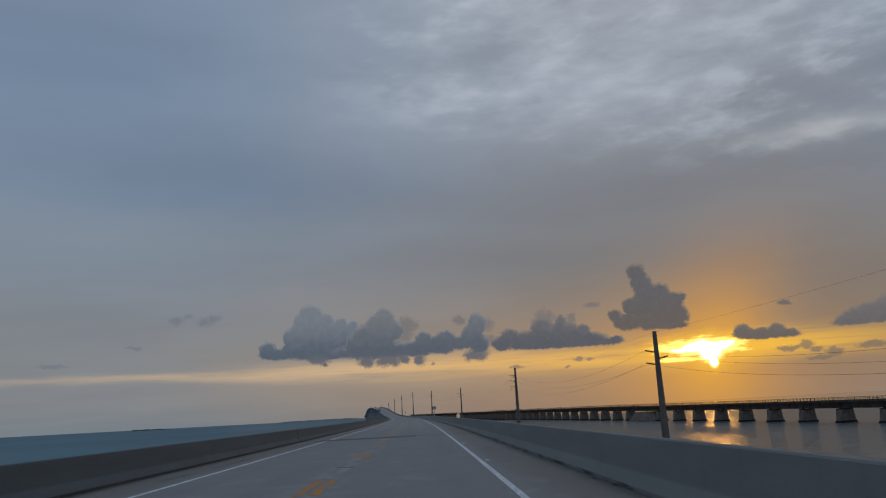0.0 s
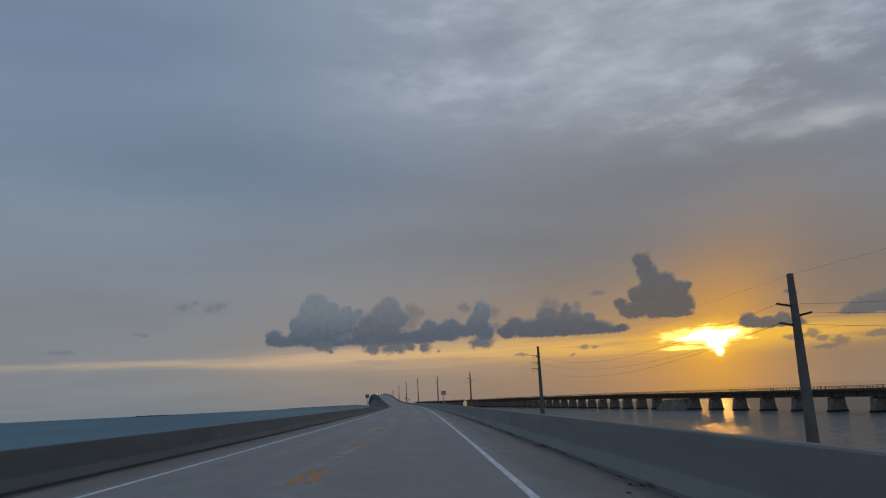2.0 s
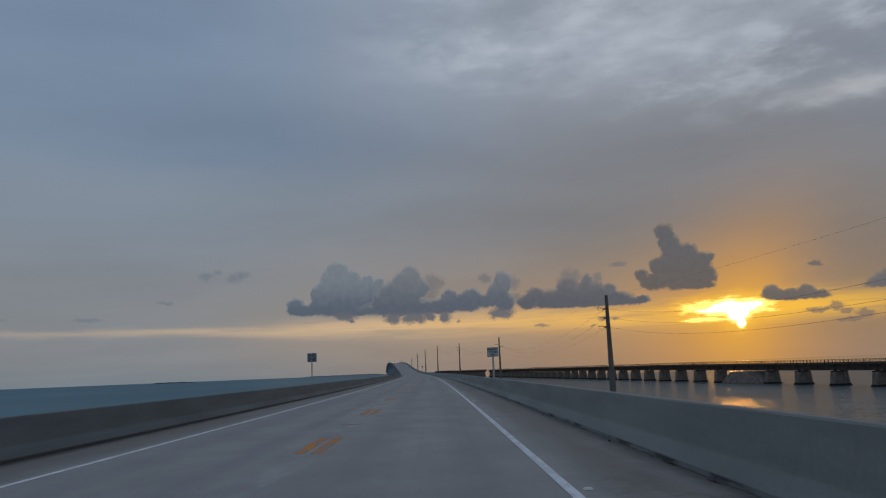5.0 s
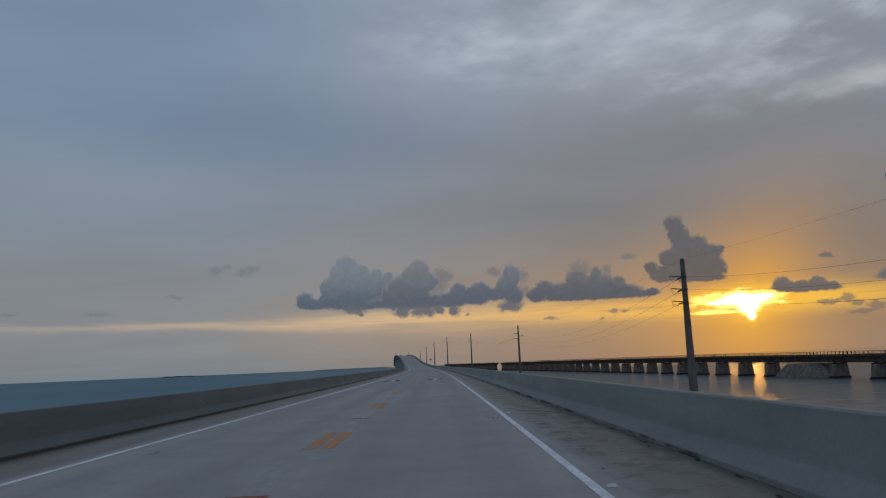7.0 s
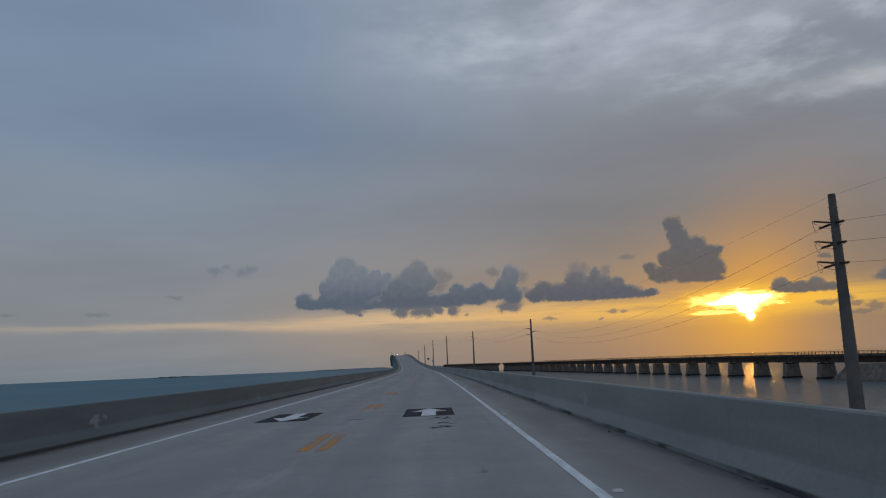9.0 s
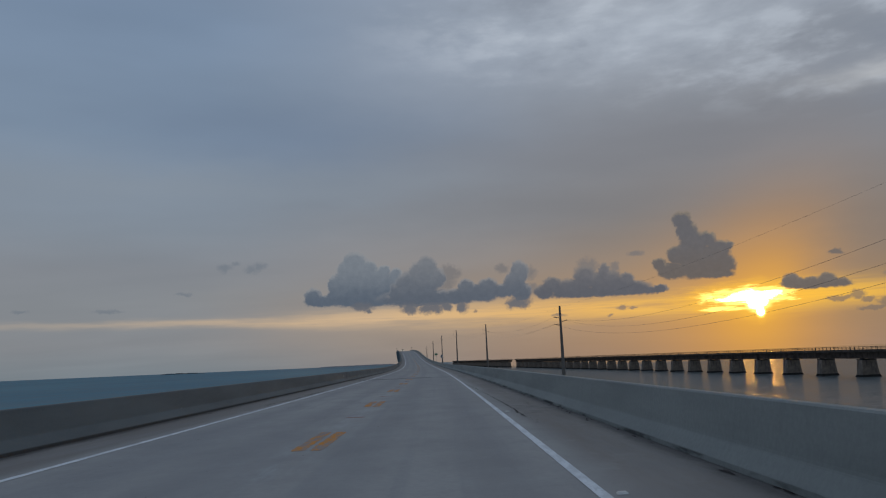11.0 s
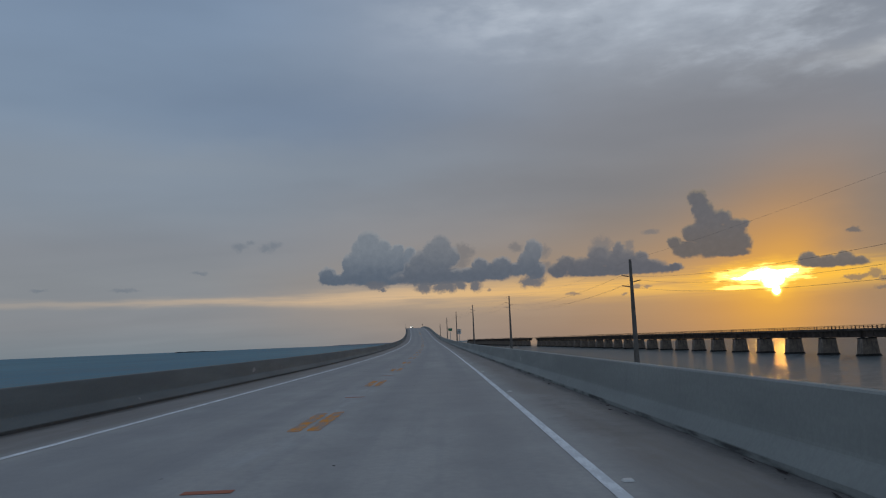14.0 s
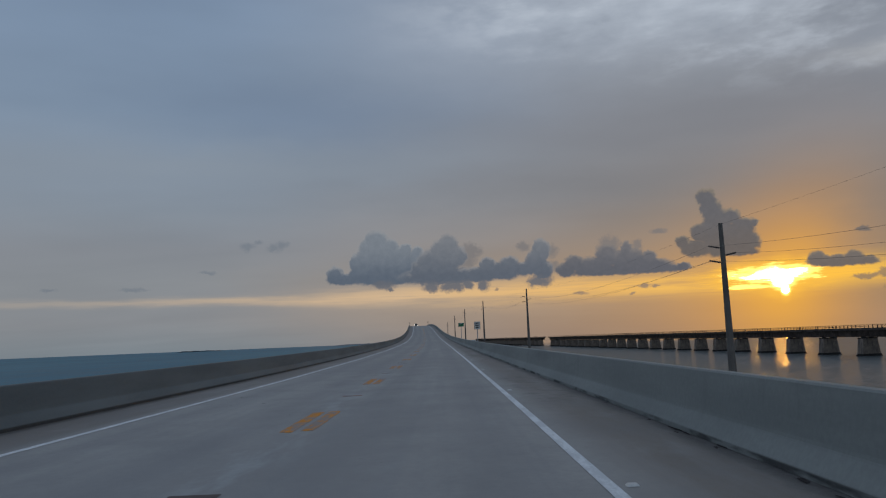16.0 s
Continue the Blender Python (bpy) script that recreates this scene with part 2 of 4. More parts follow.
    sky = cumulus(sky, [(16.41, 9.35, 0.67, 0.61), (16.69, 8.5, 0.71, 0.82), (17.1, 7.69, 0.93, 0.81), (17.98, 7.89, 0.58, 0.49), (18.75, 7.35, 0.72, 0.36),
                        (19.5, 7.30, 0.34, 0.22), (16.91, 6.88, 1.32, 0.9), (15.88, 6.88, 0.71, 0.62), (14.58, 6.28, 0.48, 0.45), (15.46, 5.76, 0.95, 0.57),
                        (17.37, 5.94, 1.54, 0.89), (18.93, 6.06, 0.8, 0.8), (18.25, 5.3, 1.29, 0.32), (18.6, 6.85, 0.85, 0.62)], (0.125, 0.114, 0.112), (0.118, 0.120, 0.134), (0.27, 0.225, 0.17), 5.02, 8.5)

    # the sun's light breaking through under the cumulus: a flat torn lens, a round core and a short foot
    bars = k.noise(k.vec("MULTIPLY", p, (0.60, 3.6, 1.0)), 1.0, 7.0, 0.70)
    tear = k.math("SUBTRACT", bars, 0.5)
    lens = k.math("ADD", puffs([(20.45, 3.58, 2.75, 0.60), (18.8, 2.80, 1.3, 0.16)], p), k.math("MULTIPLY", tear, 2.2))
    core = k.math("ADD", puffs([(20.95, 3.30, 0.92, 0.80), (21.11, 2.55, 0.32, 0.48)], p), k.math("MULTIPLY", tear, 0.9))
    both_v = k.math("SMOOTH_MIN", lens, core, 0.2)
    sky = k.mix(k.math("MULTIPLY", k.step(both_v, 2.3, 0.9), 0.80), sky, (0.98, 0.52, 0.06))
    sky = k.mix(k.step(both_v, 1.30, 0.80), sky, (2.1, 1.25, 0.28))
    sky = k.mix(k.step(k.math("MINIMUM", core, k.math("ADD", lens, k.step(e, 2.9, 3.2, 0.7, 0.16))), 0.92, 0.42), sky, (72.0, 33.0, 5.5))

    sky = cumulus(sky, [(23.25, 4.54, 0.5, 0.39), (23.57, 4.24, 0.85, 0.35), (24.47, 4.28, 0.63, 0.31), (25.5, 4.43, 0.58, 0.38), (26.28, 4.05, 0.61, 0.3),
                        (25.03, 3.96, 1.77, 0.23)], (0.135, 0.122, 0.118), (0.150, 0.138, 0.132), (0.26, 0.205, 0.145), 3.82, 4.9)
    sky = cumulus(sky, [(30.2, 4.75, 0.9, 0.42), (31.3, 4.95, 1.2, 0.66), (32.9, 5.2, 1.4, 0.9), (30.9, 4.5, 1.8, 0.3)], (0.135, 0.132, 0.142), (0.165, 0.158, 0.162), (0.25, 0.215, 0.18), 4.25, 5.9)
    sky = shreds(sky, [(26.18, 6.25, 0.41, 0.23), (26.4, 6.1, 0.25, 0.15)], (0.155, 0.138, 0.132), 0.95)
    sky = shreds(sky, [(26.1, 3.03, 0.87, 0.19), (27.2, 3.21, 0.53, 0.34), (27.77, 2.87, 0.46, 0.19), (28.85, 2.64, 0.57, 0.29), (28.03, 2.29, 0.97, 0.15),
                       (31.2, 2.9, 0.9, 0.22)], (0.185, 0.152, 0.130), 0.75, 1.3, 0.6)
    sky = shreds(sky, [(7.03, 2.97, 0.59, 0.15), (11.71, 3.35, 0.45, 0.21), (12.52, 3.26, 0.4, 0.12), (10.77, 2.77, 0.25, 0.12), (0.73, 3.61, 0.17, 0.13)],
                 (0.235, 0.185, 0.150), 0.8)
    sky = shreds(sky, [(-17.89, 7.36, 0.52, 0.37), (-17.09, 7.65, 0.4, 0.17), (-15.96, 7.22, 0.57, 0.37), (-15.31, 7.46, 0.61, 0.37), (-25.73, 4.34, 0.95, 0.17),
                       (-20.69, 5.47, 0.6, 0.17), (-31.0, 4.32, 0.5, 0.13)], (0.150, 0.178, 0.215), 0.62, 1.3, 0.2)

    # clear air above and behind the clouds
    air = k.node("ShaderNodeTexSky")
    air.sky_type, air.sun_disc, air.sun_elevation, air.sun_rotation = "NISHITA", False, radians(SUN_EL), radians(SUN_AZ)
    out = k.node("ShaderNodeOutputWorld")
    veil = k.node("ShaderNodeBackground")
    k.put(veil.inputs[0], sky)
    veil.inputs[1].default_value = 1.0
    clear = k.node("ShaderNodeBackground")
    k.put(clear.inputs[0], air.outputs[0])
    clear.inputs[1].default_value = 0.06
    both = k.node("ShaderNodeMixShader")
    both.inputs[0].default_value = 0.99
    k.put(both.inputs[1], clear.outputs[0])
    k.put(both.inputs[2], veil.outputs[0])
    k.put(out.inputs[0], both.outputs[0])


make_sky()
sun = new("sun", bpy.data.lights.new("sun", "SUN"))
sun.data.energy, sun.data.angle, sun.data.color = 0.05, radians(70), (1.0, 0.72, 0.40)
sun_way = Vector((math.sin(radians(SUN_AZ)), math.cos(radians(SUN_AZ)), math.tan(radians(SUN_EL))))
sun.matrix_world = look(sun_way * 500, (0, 0, 0))

# ---------------------------------------------------------------- the road's line
HEAD_S = [-60, 0, 150, 300, 450, 600, 750, 900, 1050, 1200, 1400, 1700]
HEAD = [0, 0, 1.25, 2.43, 3.91, 4.98, 5.87, 5.64, 5.17, 5.0, 5.0, 5.0]
RISE_S = [0, 300, 450, 600, 750, 900, 1050, 1200, 1350, 1500, 1700]
RISE = [0, -0.31, -0.54, 1.30, 7.87, 10.15, 9.64, 7.0, 3.4, 1.2, 0.3]
WATER_Z = -10.85
_s = np.arange(-60.0, 1720.0, 0.5)
_h = np.radians(np.interp(_s, HEAD_S, HEAD))
_x = np.concatenate([[0], np.cumsum(-np.sin((_h[1:] + _h[:-1]) / 2) * 0.5)])
_y = np.concatenate([[0], np.cumsum(np.cos((_h[1:] + _h[:-1]) / 2) * 0.5)])
_x -= np.interp(0, _s, _x)
_y -= np.interp(0, _s, _y)
_z = sum(np.interp(_s + o, RISE_S, RISE) for o in (-60, -30, 0, 30, 60)) / 5


def on_road(s, u, h=0.0):
    """The place s metres along the road, u metres to the right of the driven line and h above the road."""
    t = np.interp(s, _s, _h)
    return Vector((np.interp(s, _s, _x) + u * math.cos(t), np.interp(s, _s, _y) + u * math.sin(t), np.interp(s, _s, _z) + h))


def heading(s):
    return math.degrees(np.interp(s, _s, _h))


# offsets across the road from the driven line
LINE_L, LINE_R, TOE_L, TOE_R, MID = -5.98, 1.48, -7.73, 3.17, -2.25
JOINTS = [48.9, 335.5, 622.1, 908.7, 1195.3]

# ---------------------------------------------------------------- materials
def material(name):
    m = bpy.data.materials.new(name)
    m.use_nodes = True
    k = Nodes(m.node_tree)
    out = k.node("ShaderNodeOutputMaterial")
    b = k.node("ShaderNodeBsdfPrincipled")
    k.put(out.inputs[0], b.outputs[0])
    return m, k, b


def bump(k, b, height, strength, distance):
    n = k.node("ShaderNodeBump")
    n.inputs["Strength"].default_value = strength
    n.inputs["Distance"].default_value = distance
    k.put(n.inputs["Height"], height)
    k.put(b.inputs["Normal"], n.outputs[0])


def plain(name, colour, rough=0.6, metal=0.0, grain=8.0, spread=0.25, low=0.7):
    """A worn surface of one colour, with stains and grain."""
    m, k, b = material(name)
    p = k.node("ShaderNodeTexCoord").outputs["Object"]
    big = k.noise(p, grain * 0.12, 4.0, 0.6)
    fine = k.noise(p, grain * 4, 3.0, 0.6)
    f = k.math("ADD", k.math("MULTIPLY", big, 0.7), k.math("MULTIPLY", fine, 0.3))
    lo = tuple(c * (1 - spread) for c in colour)
    hi = tuple(min(c * (1 + spread), 1.0) for c in colour)
    k.put(b.inputs["Base Color"], k.mix(k.step(f, 0.32, 0.68), lo, hi))
    k.put(b.inputs["Roughness"], k.step(big, 0.3, 0.7, rough - 0.08, min(rough + 0.08, 1.0)))
    b.inputs["Metallic"].default_value = metal
    b.inputs["Specular IOR Level"].default_value = 0.5 if rough < 0.55 else 0.0
    bump(k, b, fine, 0.25, 0.01)
    return m


def road_concrete():
    m, k, b = material("deck_concrete")
    uv_node = k.node("ShaderNodeUVMap")
    uv_node.uv_map = "along"
    uv = uv_node.outputs[0]
    u, s, _ = k.split(uv)
    p = k.xyz(u, s)
    patch = k.noise(k.vec("MULTIPLY", p, (0.25, 0.045, 1)), 1.0, 5.0, 0.6)
    drag = k.noise(k.vec("MULTIPLY", p, (2.6, 0.03, 1)), 1.0, 4.0, 0.6)
    fine = k.noise(p, 9.0, 6.0, 0.65)
    grit = k.noise(p, 60.0, 2.0, 0.6)
    base = k.mix(k.step(patch, 0.3, 0.7), (0.255, 0.248, 0.239), (0.386, 0.371, 0.347))
    base = k.mix(k.math("MULTIPLY", k.step(drag, 0.42, 0.72), 0.35), base, (0.22, 0.228, 0.235))
    # the first span's colour is darkened to stand in for a dimmer exposure
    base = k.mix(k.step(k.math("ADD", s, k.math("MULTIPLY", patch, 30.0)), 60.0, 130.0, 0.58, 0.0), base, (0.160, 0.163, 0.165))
    # wheel tracks polished a little darker
    def track(c, w):
        return k.gauss(k.math("SUBTRACT", u, c), w)
    wheel = k.math("ADD", k.math("ADD", track(-1.25, 0.42), track(0.65, 0.42)), k.math("ADD", track(-3.3, 0.42), track(-5.1, 0.42)))
    base = k.mix(k.math("MULTIPLY", wheel, 0.38), base, (0.20, 0.20, 0.205))
    # scoured concrete along the centre line
    scour = k.math("MULTIPLY", track(-2.25, 0.45), k.step(k.noise(k.vec("MULTIPLY", p, (2.4, 0.5, 1)), 1.0, 5.0, 0.65), 0.45, 0.65))
    base = k.mix(k.math("MULTIPLY", scour, 0.45), base, (0.43, 0.45, 0.46))
    # brown grime on the shoulders, thicker towards the barriers
    side = k.math("ADD", k.step(u, 1.45, 2.3), k.step(u, -5.98, -6.5))
    grime = k.math("MULTIPLY", side, k.step(k.noise(k.vec("MULTIPLY", p, (0.9, 0.10, 1)), 1.0, 5.0, 0.65), 0.25, 0.6, 0.45, 1.0))
    base = k.mix(k.math("MULTIPLY", grime, 0.88), base, (0.166, 0.138, 0.112))
    blotch = k.noise(k.vec("MULTIPLY", p, (0.8, 0.5, 1)), 1.0, 5.0, 0.65)
    base = k.mix(k.step(blotch, 0.42, 0.70, 0.0, 0.34), base, (0.17, 0.172, 0.172))
    base = k.mix(k.step(blotch, 0.46, 0.28, 0.0, 0.22), base, (0.42, 0.425, 0.42))
    toe = k.math("ADD", k.step(u, 2.75, 3.15), k.step(u, -7.30, -7.70))
    silt = k.math("MULTIPLY", toe, k.step(k.noise(k.vec("MULTIPLY", p, (2.0, 0.35, 1)), 1.0, 5.0, 0.7), 0.36, 0.58))
    rag = k.math("MULTIPLY", k.math("SUBTRACT", k.noise(k.vec("MULTIPLY", p, (1.5, 0.7, 1)), 1.0, 5.0, 0.7), 0.5), 0.55)
    ur = k.math("ADD", u, rag)
    ul = k.math("SUBTRACT", u, rag)
    silt = k.math("MAXIMUM", silt, k.math("ADD", k.step(ul, -7.40, -7.62), k.step(ur, 2.86, 3.10, 0.0, 0.85)))
    base = k.mix(k.math("MULTIPLY", silt, 0.85), base, (0.046, 0.042, 0.040))
    part_s = k.step(k.noise(k.xyz(0.0, k.math("MULTIPLY", s, 0.06)), 1.0, 3.0, 0.5), 0.50, 0.66, 0.0, 0.5)
    part_s = k.math("MAXIMUM", part_s, k.gauss(k.math("SUBTRACT", s, 192.0), 17.0))
    smear = k.math("MULTIPLY", k.step(k.noise(k.vec("MULTIPLY", p, (1.9, 1.5, 1)), 1.0, 6.0, 0.66), 0.50, 0.57), k.math("MULTIPLY", part_s, k.step(u, 1.6, 2.1)))
    base = k.mix(k.math("MULTIPLY", smear, 0.8), base, (0.055, 0.05, 0.048))
    # tyre rubber and small dark spalls
    spot = k.step(k.noise(k.vec("MULTIPLY", p, (1.6, 0.8, 1)), 1.0, 3.0, 0.5), 0.735, 0.76)
    base = k.mix(k.math("MULTIPLY", spot, 0.7), base, (0.08, 0.08, 0.085))
    base = k.mix(k.step(fine, 0.35, 0.65, 0.0, 0.22), base, (0.20, 0.205, 0.21))
    base = k.mix(k.step(grit, 0.35, 0.65, 0.0, 0.10), base, (0.42, 0.42, 0.42))
    k.put(b.inputs["Base Color"], base)
    k.put(b.inputs["Roughness"], k.step(patch, 0.3, 0.7, 0.62, 0.80))
    bump(k, b, k.math("ADD", fine, k.math("MULTIPLY", grit, 0.5)), 0.25, 0.01)
    return m


def barrier_concrete(name, pale_side, dark_side, dirt):
    """Cast barrier concrete between two tones; dirt from 0 to 1 along its foot."""
    m, k, b = material(name)
    uv_node = k.node("ShaderNodeUVMap")
    uv_node.uv_map = "along"
    uv = uv_node.outputs[0]
    h, s, _ = k.split(uv)
    p = k.xyz(h, s)
    run = k.noise(k.vec("MULTIPLY", p, (0.5, 2.6, 1)), 1.0, 5.0, 0.65)
    patch = k.noise(k.vec("MULTIPLY", p, (1.2, 0.16, 1)), 1.0, 5.0, 0.6)
    fine = k.noise(p, 14.0, 5.0, 0.65)
    base = k.mix(k.step(patch, 0.3, 0.7), dark_side, pale_side)
    # dimmer exposure over the early stretch is put into the concrete's colour
    early_dim = k.step(k.math("ADD", s, k.math("MULTIPLY", patch, 80.0)), 100.0, 270.0, 0.45, 0.0)
    base = k.mix(early_dim, base, tuple(0.55 * c for c in dark_side))
    base = k.mix(k.math("MULTIPLY", k.step(run, 0.52, 0.74), 0.16), base, (0.115, 0.115, 0.115))
    pale = k.step(k.noise(k.vec("MULTIPLY", p, (1.5, 0.55, 1)), 1.0, 3.0, 0.6), 0.70, 0.74)
    base = k.mix(k.math("MULTIPLY", pale, 0.4), base, (0.45, 0.45, 0.44))
    low = k.math("MULTIPLY", k.step(h, 0.085, 0.05), k.step(k.noise(k.vec("MULTIPLY", p, (3.0, 0.5, 1)), 1.0, 4.0, 0.6), 0.62 - 0.5 * dirt, 0.70 - 0.3 * dirt))
    base = k.mix(k.math("MULTIPLY", low, 0.9), base, (0.028, 0.028, 0.028))
    base = k.mix(k.step(fine, 0.35, 0.65, 0.0, 0.2), base, (0.15, 0.155, 0.16))
    k.put(b.inputs["Base Color"], base)
    b.inputs["Roughness"].default_value = 0.82
    bump(k, b, fine, 0.3, 0.01)
    return m


def paint(name, colour, wear):
    """Road paint, worn through to the concrete in places."""
    m, k, b = material(name)
    p = k.node("ShaderNodeTexCoord").outputs["Object"]
    f = k.noise(k.vec("MULTIPLY", p, (6, 1.6, 1)), 1.0, 6.0, 0.7)
    g = k.noise(p, 30.0, 3.0, 0.6)
    gone = k.math("MULTIPLY", k.step(k.math("ADD", f, k.math("MULTIPLY", g, 0.25)), 0.71, 0.56), wear)
    k.put(b.inputs["Base Color"], k.mix(gone, colour, (0.27, 0.27, 0.27)))
    b.inputs["Roughness"].default_value = 0.75
    b.inputs["Specular IOR Level"].default_value = 0.12
    bump(k, b, g, 0.2, 0.005)
    return m


def sea_water():
    m, k, b = material("sea_water")
    out = [n for n in m.node_tree.nodes if n.type == "OUTPUT_MATERIAL"][0]
    p = k.node("ShaderNodeTexCoord").outputs["Object"]
    x, y, _ = k.split(p)
    chop = k.noise(k.vec("MULTIPLY", p, (0.45, 0.75, 1)), 1.0, 4.0, 0.65)
    wide = k.noise(k.vec("MULTIPLY", p, (0.004, 0.0016, 1)), 1.0, 4.0, 0.55)
    gust = k.noise(k.vec("MULTIPLY", p, (0.03, 0.012, 1)), 1.0, 4.0, 0.6)
    shallow = k.step(k.math("ADD", x, k.math("MULTIPLY", wide, 120.0)), 60.0, -40.0)
    body = k.mix(k.step(wide, 0.35, 0.65), (0.028, 0.155, 0.228), (0.048, 0.200, 0.265))
    body = k.mix(shallow, (0.108, 0.124, 0.122), body)
    body = k.mix(k.math("MULTIPLY", k.step(gust, 0.40, 0.65), 0.30), body, (0.10, 0.13, 0.15))
    body = k.mix(k.math("MULTIPLY", k.step(chop, 0.50, 0.62), 0.22), body, (0.06, 0.075, 0.085))
    # slopes of the waves: a slow swell, wind waves and ripples
    half = (0.5, 0.5, 0.5)
    big_w = k.vec("SUBTRACT", k.noise(k.vec("MULTIPLY", p, (0.07, 0.20, 1)), 1.0, 3.0, 0.55, colour=True), half)
    mid_w = k.vec("SUBTRACT", k.noise(k.vec("MULTIPLY", p, (0.45, 0.80, 1)), 1.0, 3.0, 0.6, colour=True), half)
    small_w = k.vec("SUBTRACT", k.noise(p, 2.6, 3.0, 0.6, colour=True), half)
    slope = k.vec("ADD", k.vec("ADD", k.scale(big_w, 0.12), k.scale(mid_w, 0.40)), k.scale(small_w, 0.46))
    wave = k.vec("NORMALIZE", k.vec("ADD", k.vec("MULTIPLY", slope, (0.8, 1.4, 0.0)), k.node("ShaderNodeNewGeometry").outputs["Normal"]))
    k.put(b.inputs["Base Color"], body)
    b.inputs["Roughness"].default_value = 0.9
    b.inputs["Specular IOR Level"].default_value = 0.0
    skin = k.node("ShaderNodeBsdfGlossy")
    skin.inputs["Roughness"].default_value = 0.06
    k.put(skin.inputs["Normal"], wave)
    both = k.node("ShaderNodeMixShader")
    # smoother in the lee of the bridges than on the open side
    fresnel = k.node("ShaderNodeFresnel")
    fresnel.inputs["IOR"].default_value = 1.33
    k.put(both.inputs[0], k.step(shallow, 0.0, 1.0, 0.30, 0.21))
    sheen = k.node("ShaderNodeBsdfGlossy")
    sheen.inputs["Roughness"].default_value = 0.32
    k.put(sheen.inputs["Normal"], wave)
    gloss = k.node("ShaderNodeMixShader")
    gloss.inputs[0].default_value = 0.58
    k.put(gloss.inputs[1], sheen.outputs[0])
    k.put(gloss.inputs[2], skin.outputs[0])
    k.put(both.inputs[1], b.outputs[0])
    k.put(both.inputs[2], gloss.outputs[0])
    # far out in the lee the sea lies flat and mirrors the sky down to the horizon
    mirror = k.node("ShaderNodeBsdfGlossy")
    mirror.inputs["Roughness"].default_value = 0.0
    last = k.node("ShaderNodeMixShader")
    k.put(last.inputs[0], k.math("MULTIPLY", k.step(fresnel.outputs[0], 0.905, 0.95, 0.0, 0.97), k.math("SUBTRACT", 1.0, shallow)))
    k.put(last.inputs[1], both.outputs[0])
    k.put(last.inputs[2], mirror.outputs[0])
    k.put(out.inputs[0], last.outputs[0])
    return m


M_ROAD, M_SEA = road_concrete(), sea_water()
M_BARRIER = barrier_concrete("barrier_concrete", (0.300, 0.318, 0.300), (0.222, 0.240, 0.228), 0.30)
# the seaward barrier has the darker, bluer tone of the two
M_BARRIER_SEA = barrier_concrete("dark_barrier_concrete", (0.130, 0.158, 0.165), (0.085, 0.106, 0.114), 1.0)
M_WHITE = paint("white_road_paint", (0.80, 0.82, 0.83), 0.30)
M_YELLOW = paint("yellow_road_paint", (0.66, 0.262, 0.030), 0.85)
M_BLACK = paint("black_road_paint", (0.014, 0.015, 0.019), 0.06)
def marker_red():
    """Thermoplastic strips, some still red and some grimed almost black."""
    m, k, b = material("worn_red_marker")
    p = k.node("ShaderNodeTexCoord").outputs["Object"]
    age = k.node("ShaderNodeObjectInfo").outputs["Random"]
    dirt = k.math("ADD", age, k.math("MULTIPLY", k.math("SUBTRACT", k.noise(p, 9.0, 4.0, 0.65), 0.5), 1.2))
    k.put(b.inputs["Base Color"], k.mix(k.step(dirt, 0.25, 0.75), (0.36, 0.105, 0.045), (0.085, 0.055, 0.05)))
    b.inputs["Roughness"].default_value = 0.75
    return m


M_RED = marker_red()
M_TAR = plain("tar_and_rubber", (0.068, 0.062, 0.060), 0.85, grain=30)
M_MARKER = plain("marker_plastic", (0.62, 0.62, 0.60), 0.4, grain=40)
def streaked(name, colour, stain):
    """Concrete with rain streaks and blotches."""
    m, k, b = material(name)
    p = k.node("ShaderNodeTexCoord").outputs["Object"]
    run = k.noise(k.vec("MULTIPLY", p, (1.3, 1.3, 0.16)), 1.0, 5.0, 0.62)
    blot = k.noise(p, 0.5, 5.0, 0.65)
    fine = k.noise(p, 5.0, 4.0, 0.65)
    c = k.mix(k.step(blot, 0.30, 0.70), tuple(0.72 * v for v in colour), tuple(1.22 * v for v in colour))
    c = k.mix(k.math("MULTIPLY", k.step(run, 0.46, 0.66), 0.75), c, stain)
    c = k.mix(k.step(fine, 0.35, 0.70, 0.0, 0.30), c, stain)
    k.put(b.inputs["Base Color"], c)
    b.inputs["Roughness"].default_value = 0.88
    b.inputs["Specular IOR Level"].default_value = 0.1
    bump(k, b, fine, 0.4, 0.03)
    return m


M_NEW = streaked("bridge_concrete", (0.33, 0.36, 0.38), (0.20, 0.225, 0.24))
M_PIER = streaked("rain_streaked_concrete", (0.24, 0.20, 0.165), (0.085, 0.075, 0.068))
M_TIDE = plain("wet_dark_concrete", (0.035, 0.034, 0.033), 0.6, grain=4.0)
M_STEEL = plain("rusty_girder_steel", (0.10, 0.082, 0.072), 0.7, grain=3.0, spread=0.35)
M_RAIL = plain("rusty_rail_steel", (0.06, 0.05, 0.046), 0.7, grain=6.0)
M_POLE = plain("spun_concrete", (0.155, 0.142, 0.128), 0.8, grain=3.0)
M_ARM = plain("dark_insulator", (0.045, 0.032, 0.03), 0.4, grain=20)
M_WIRE = plain("weathered_wire", (0.10, 0.095, 0.09), 0.5, 0.6, grain=20)
M_ALU = plain("dull_aluminium", (0.42, 0.44, 0.45), 0.45, 0.7, grain=12, spread=0.12)
M_SIGN = plain("white_sign_sheet", (0.44, 0.49, 0.50), 0.5, grain=6, spread=0.08)
M_SIGN_PALE = plain("pale_sign_sheet", (0.66, 0.64, 0.60), 0.5, grain=6, spread=0.08)
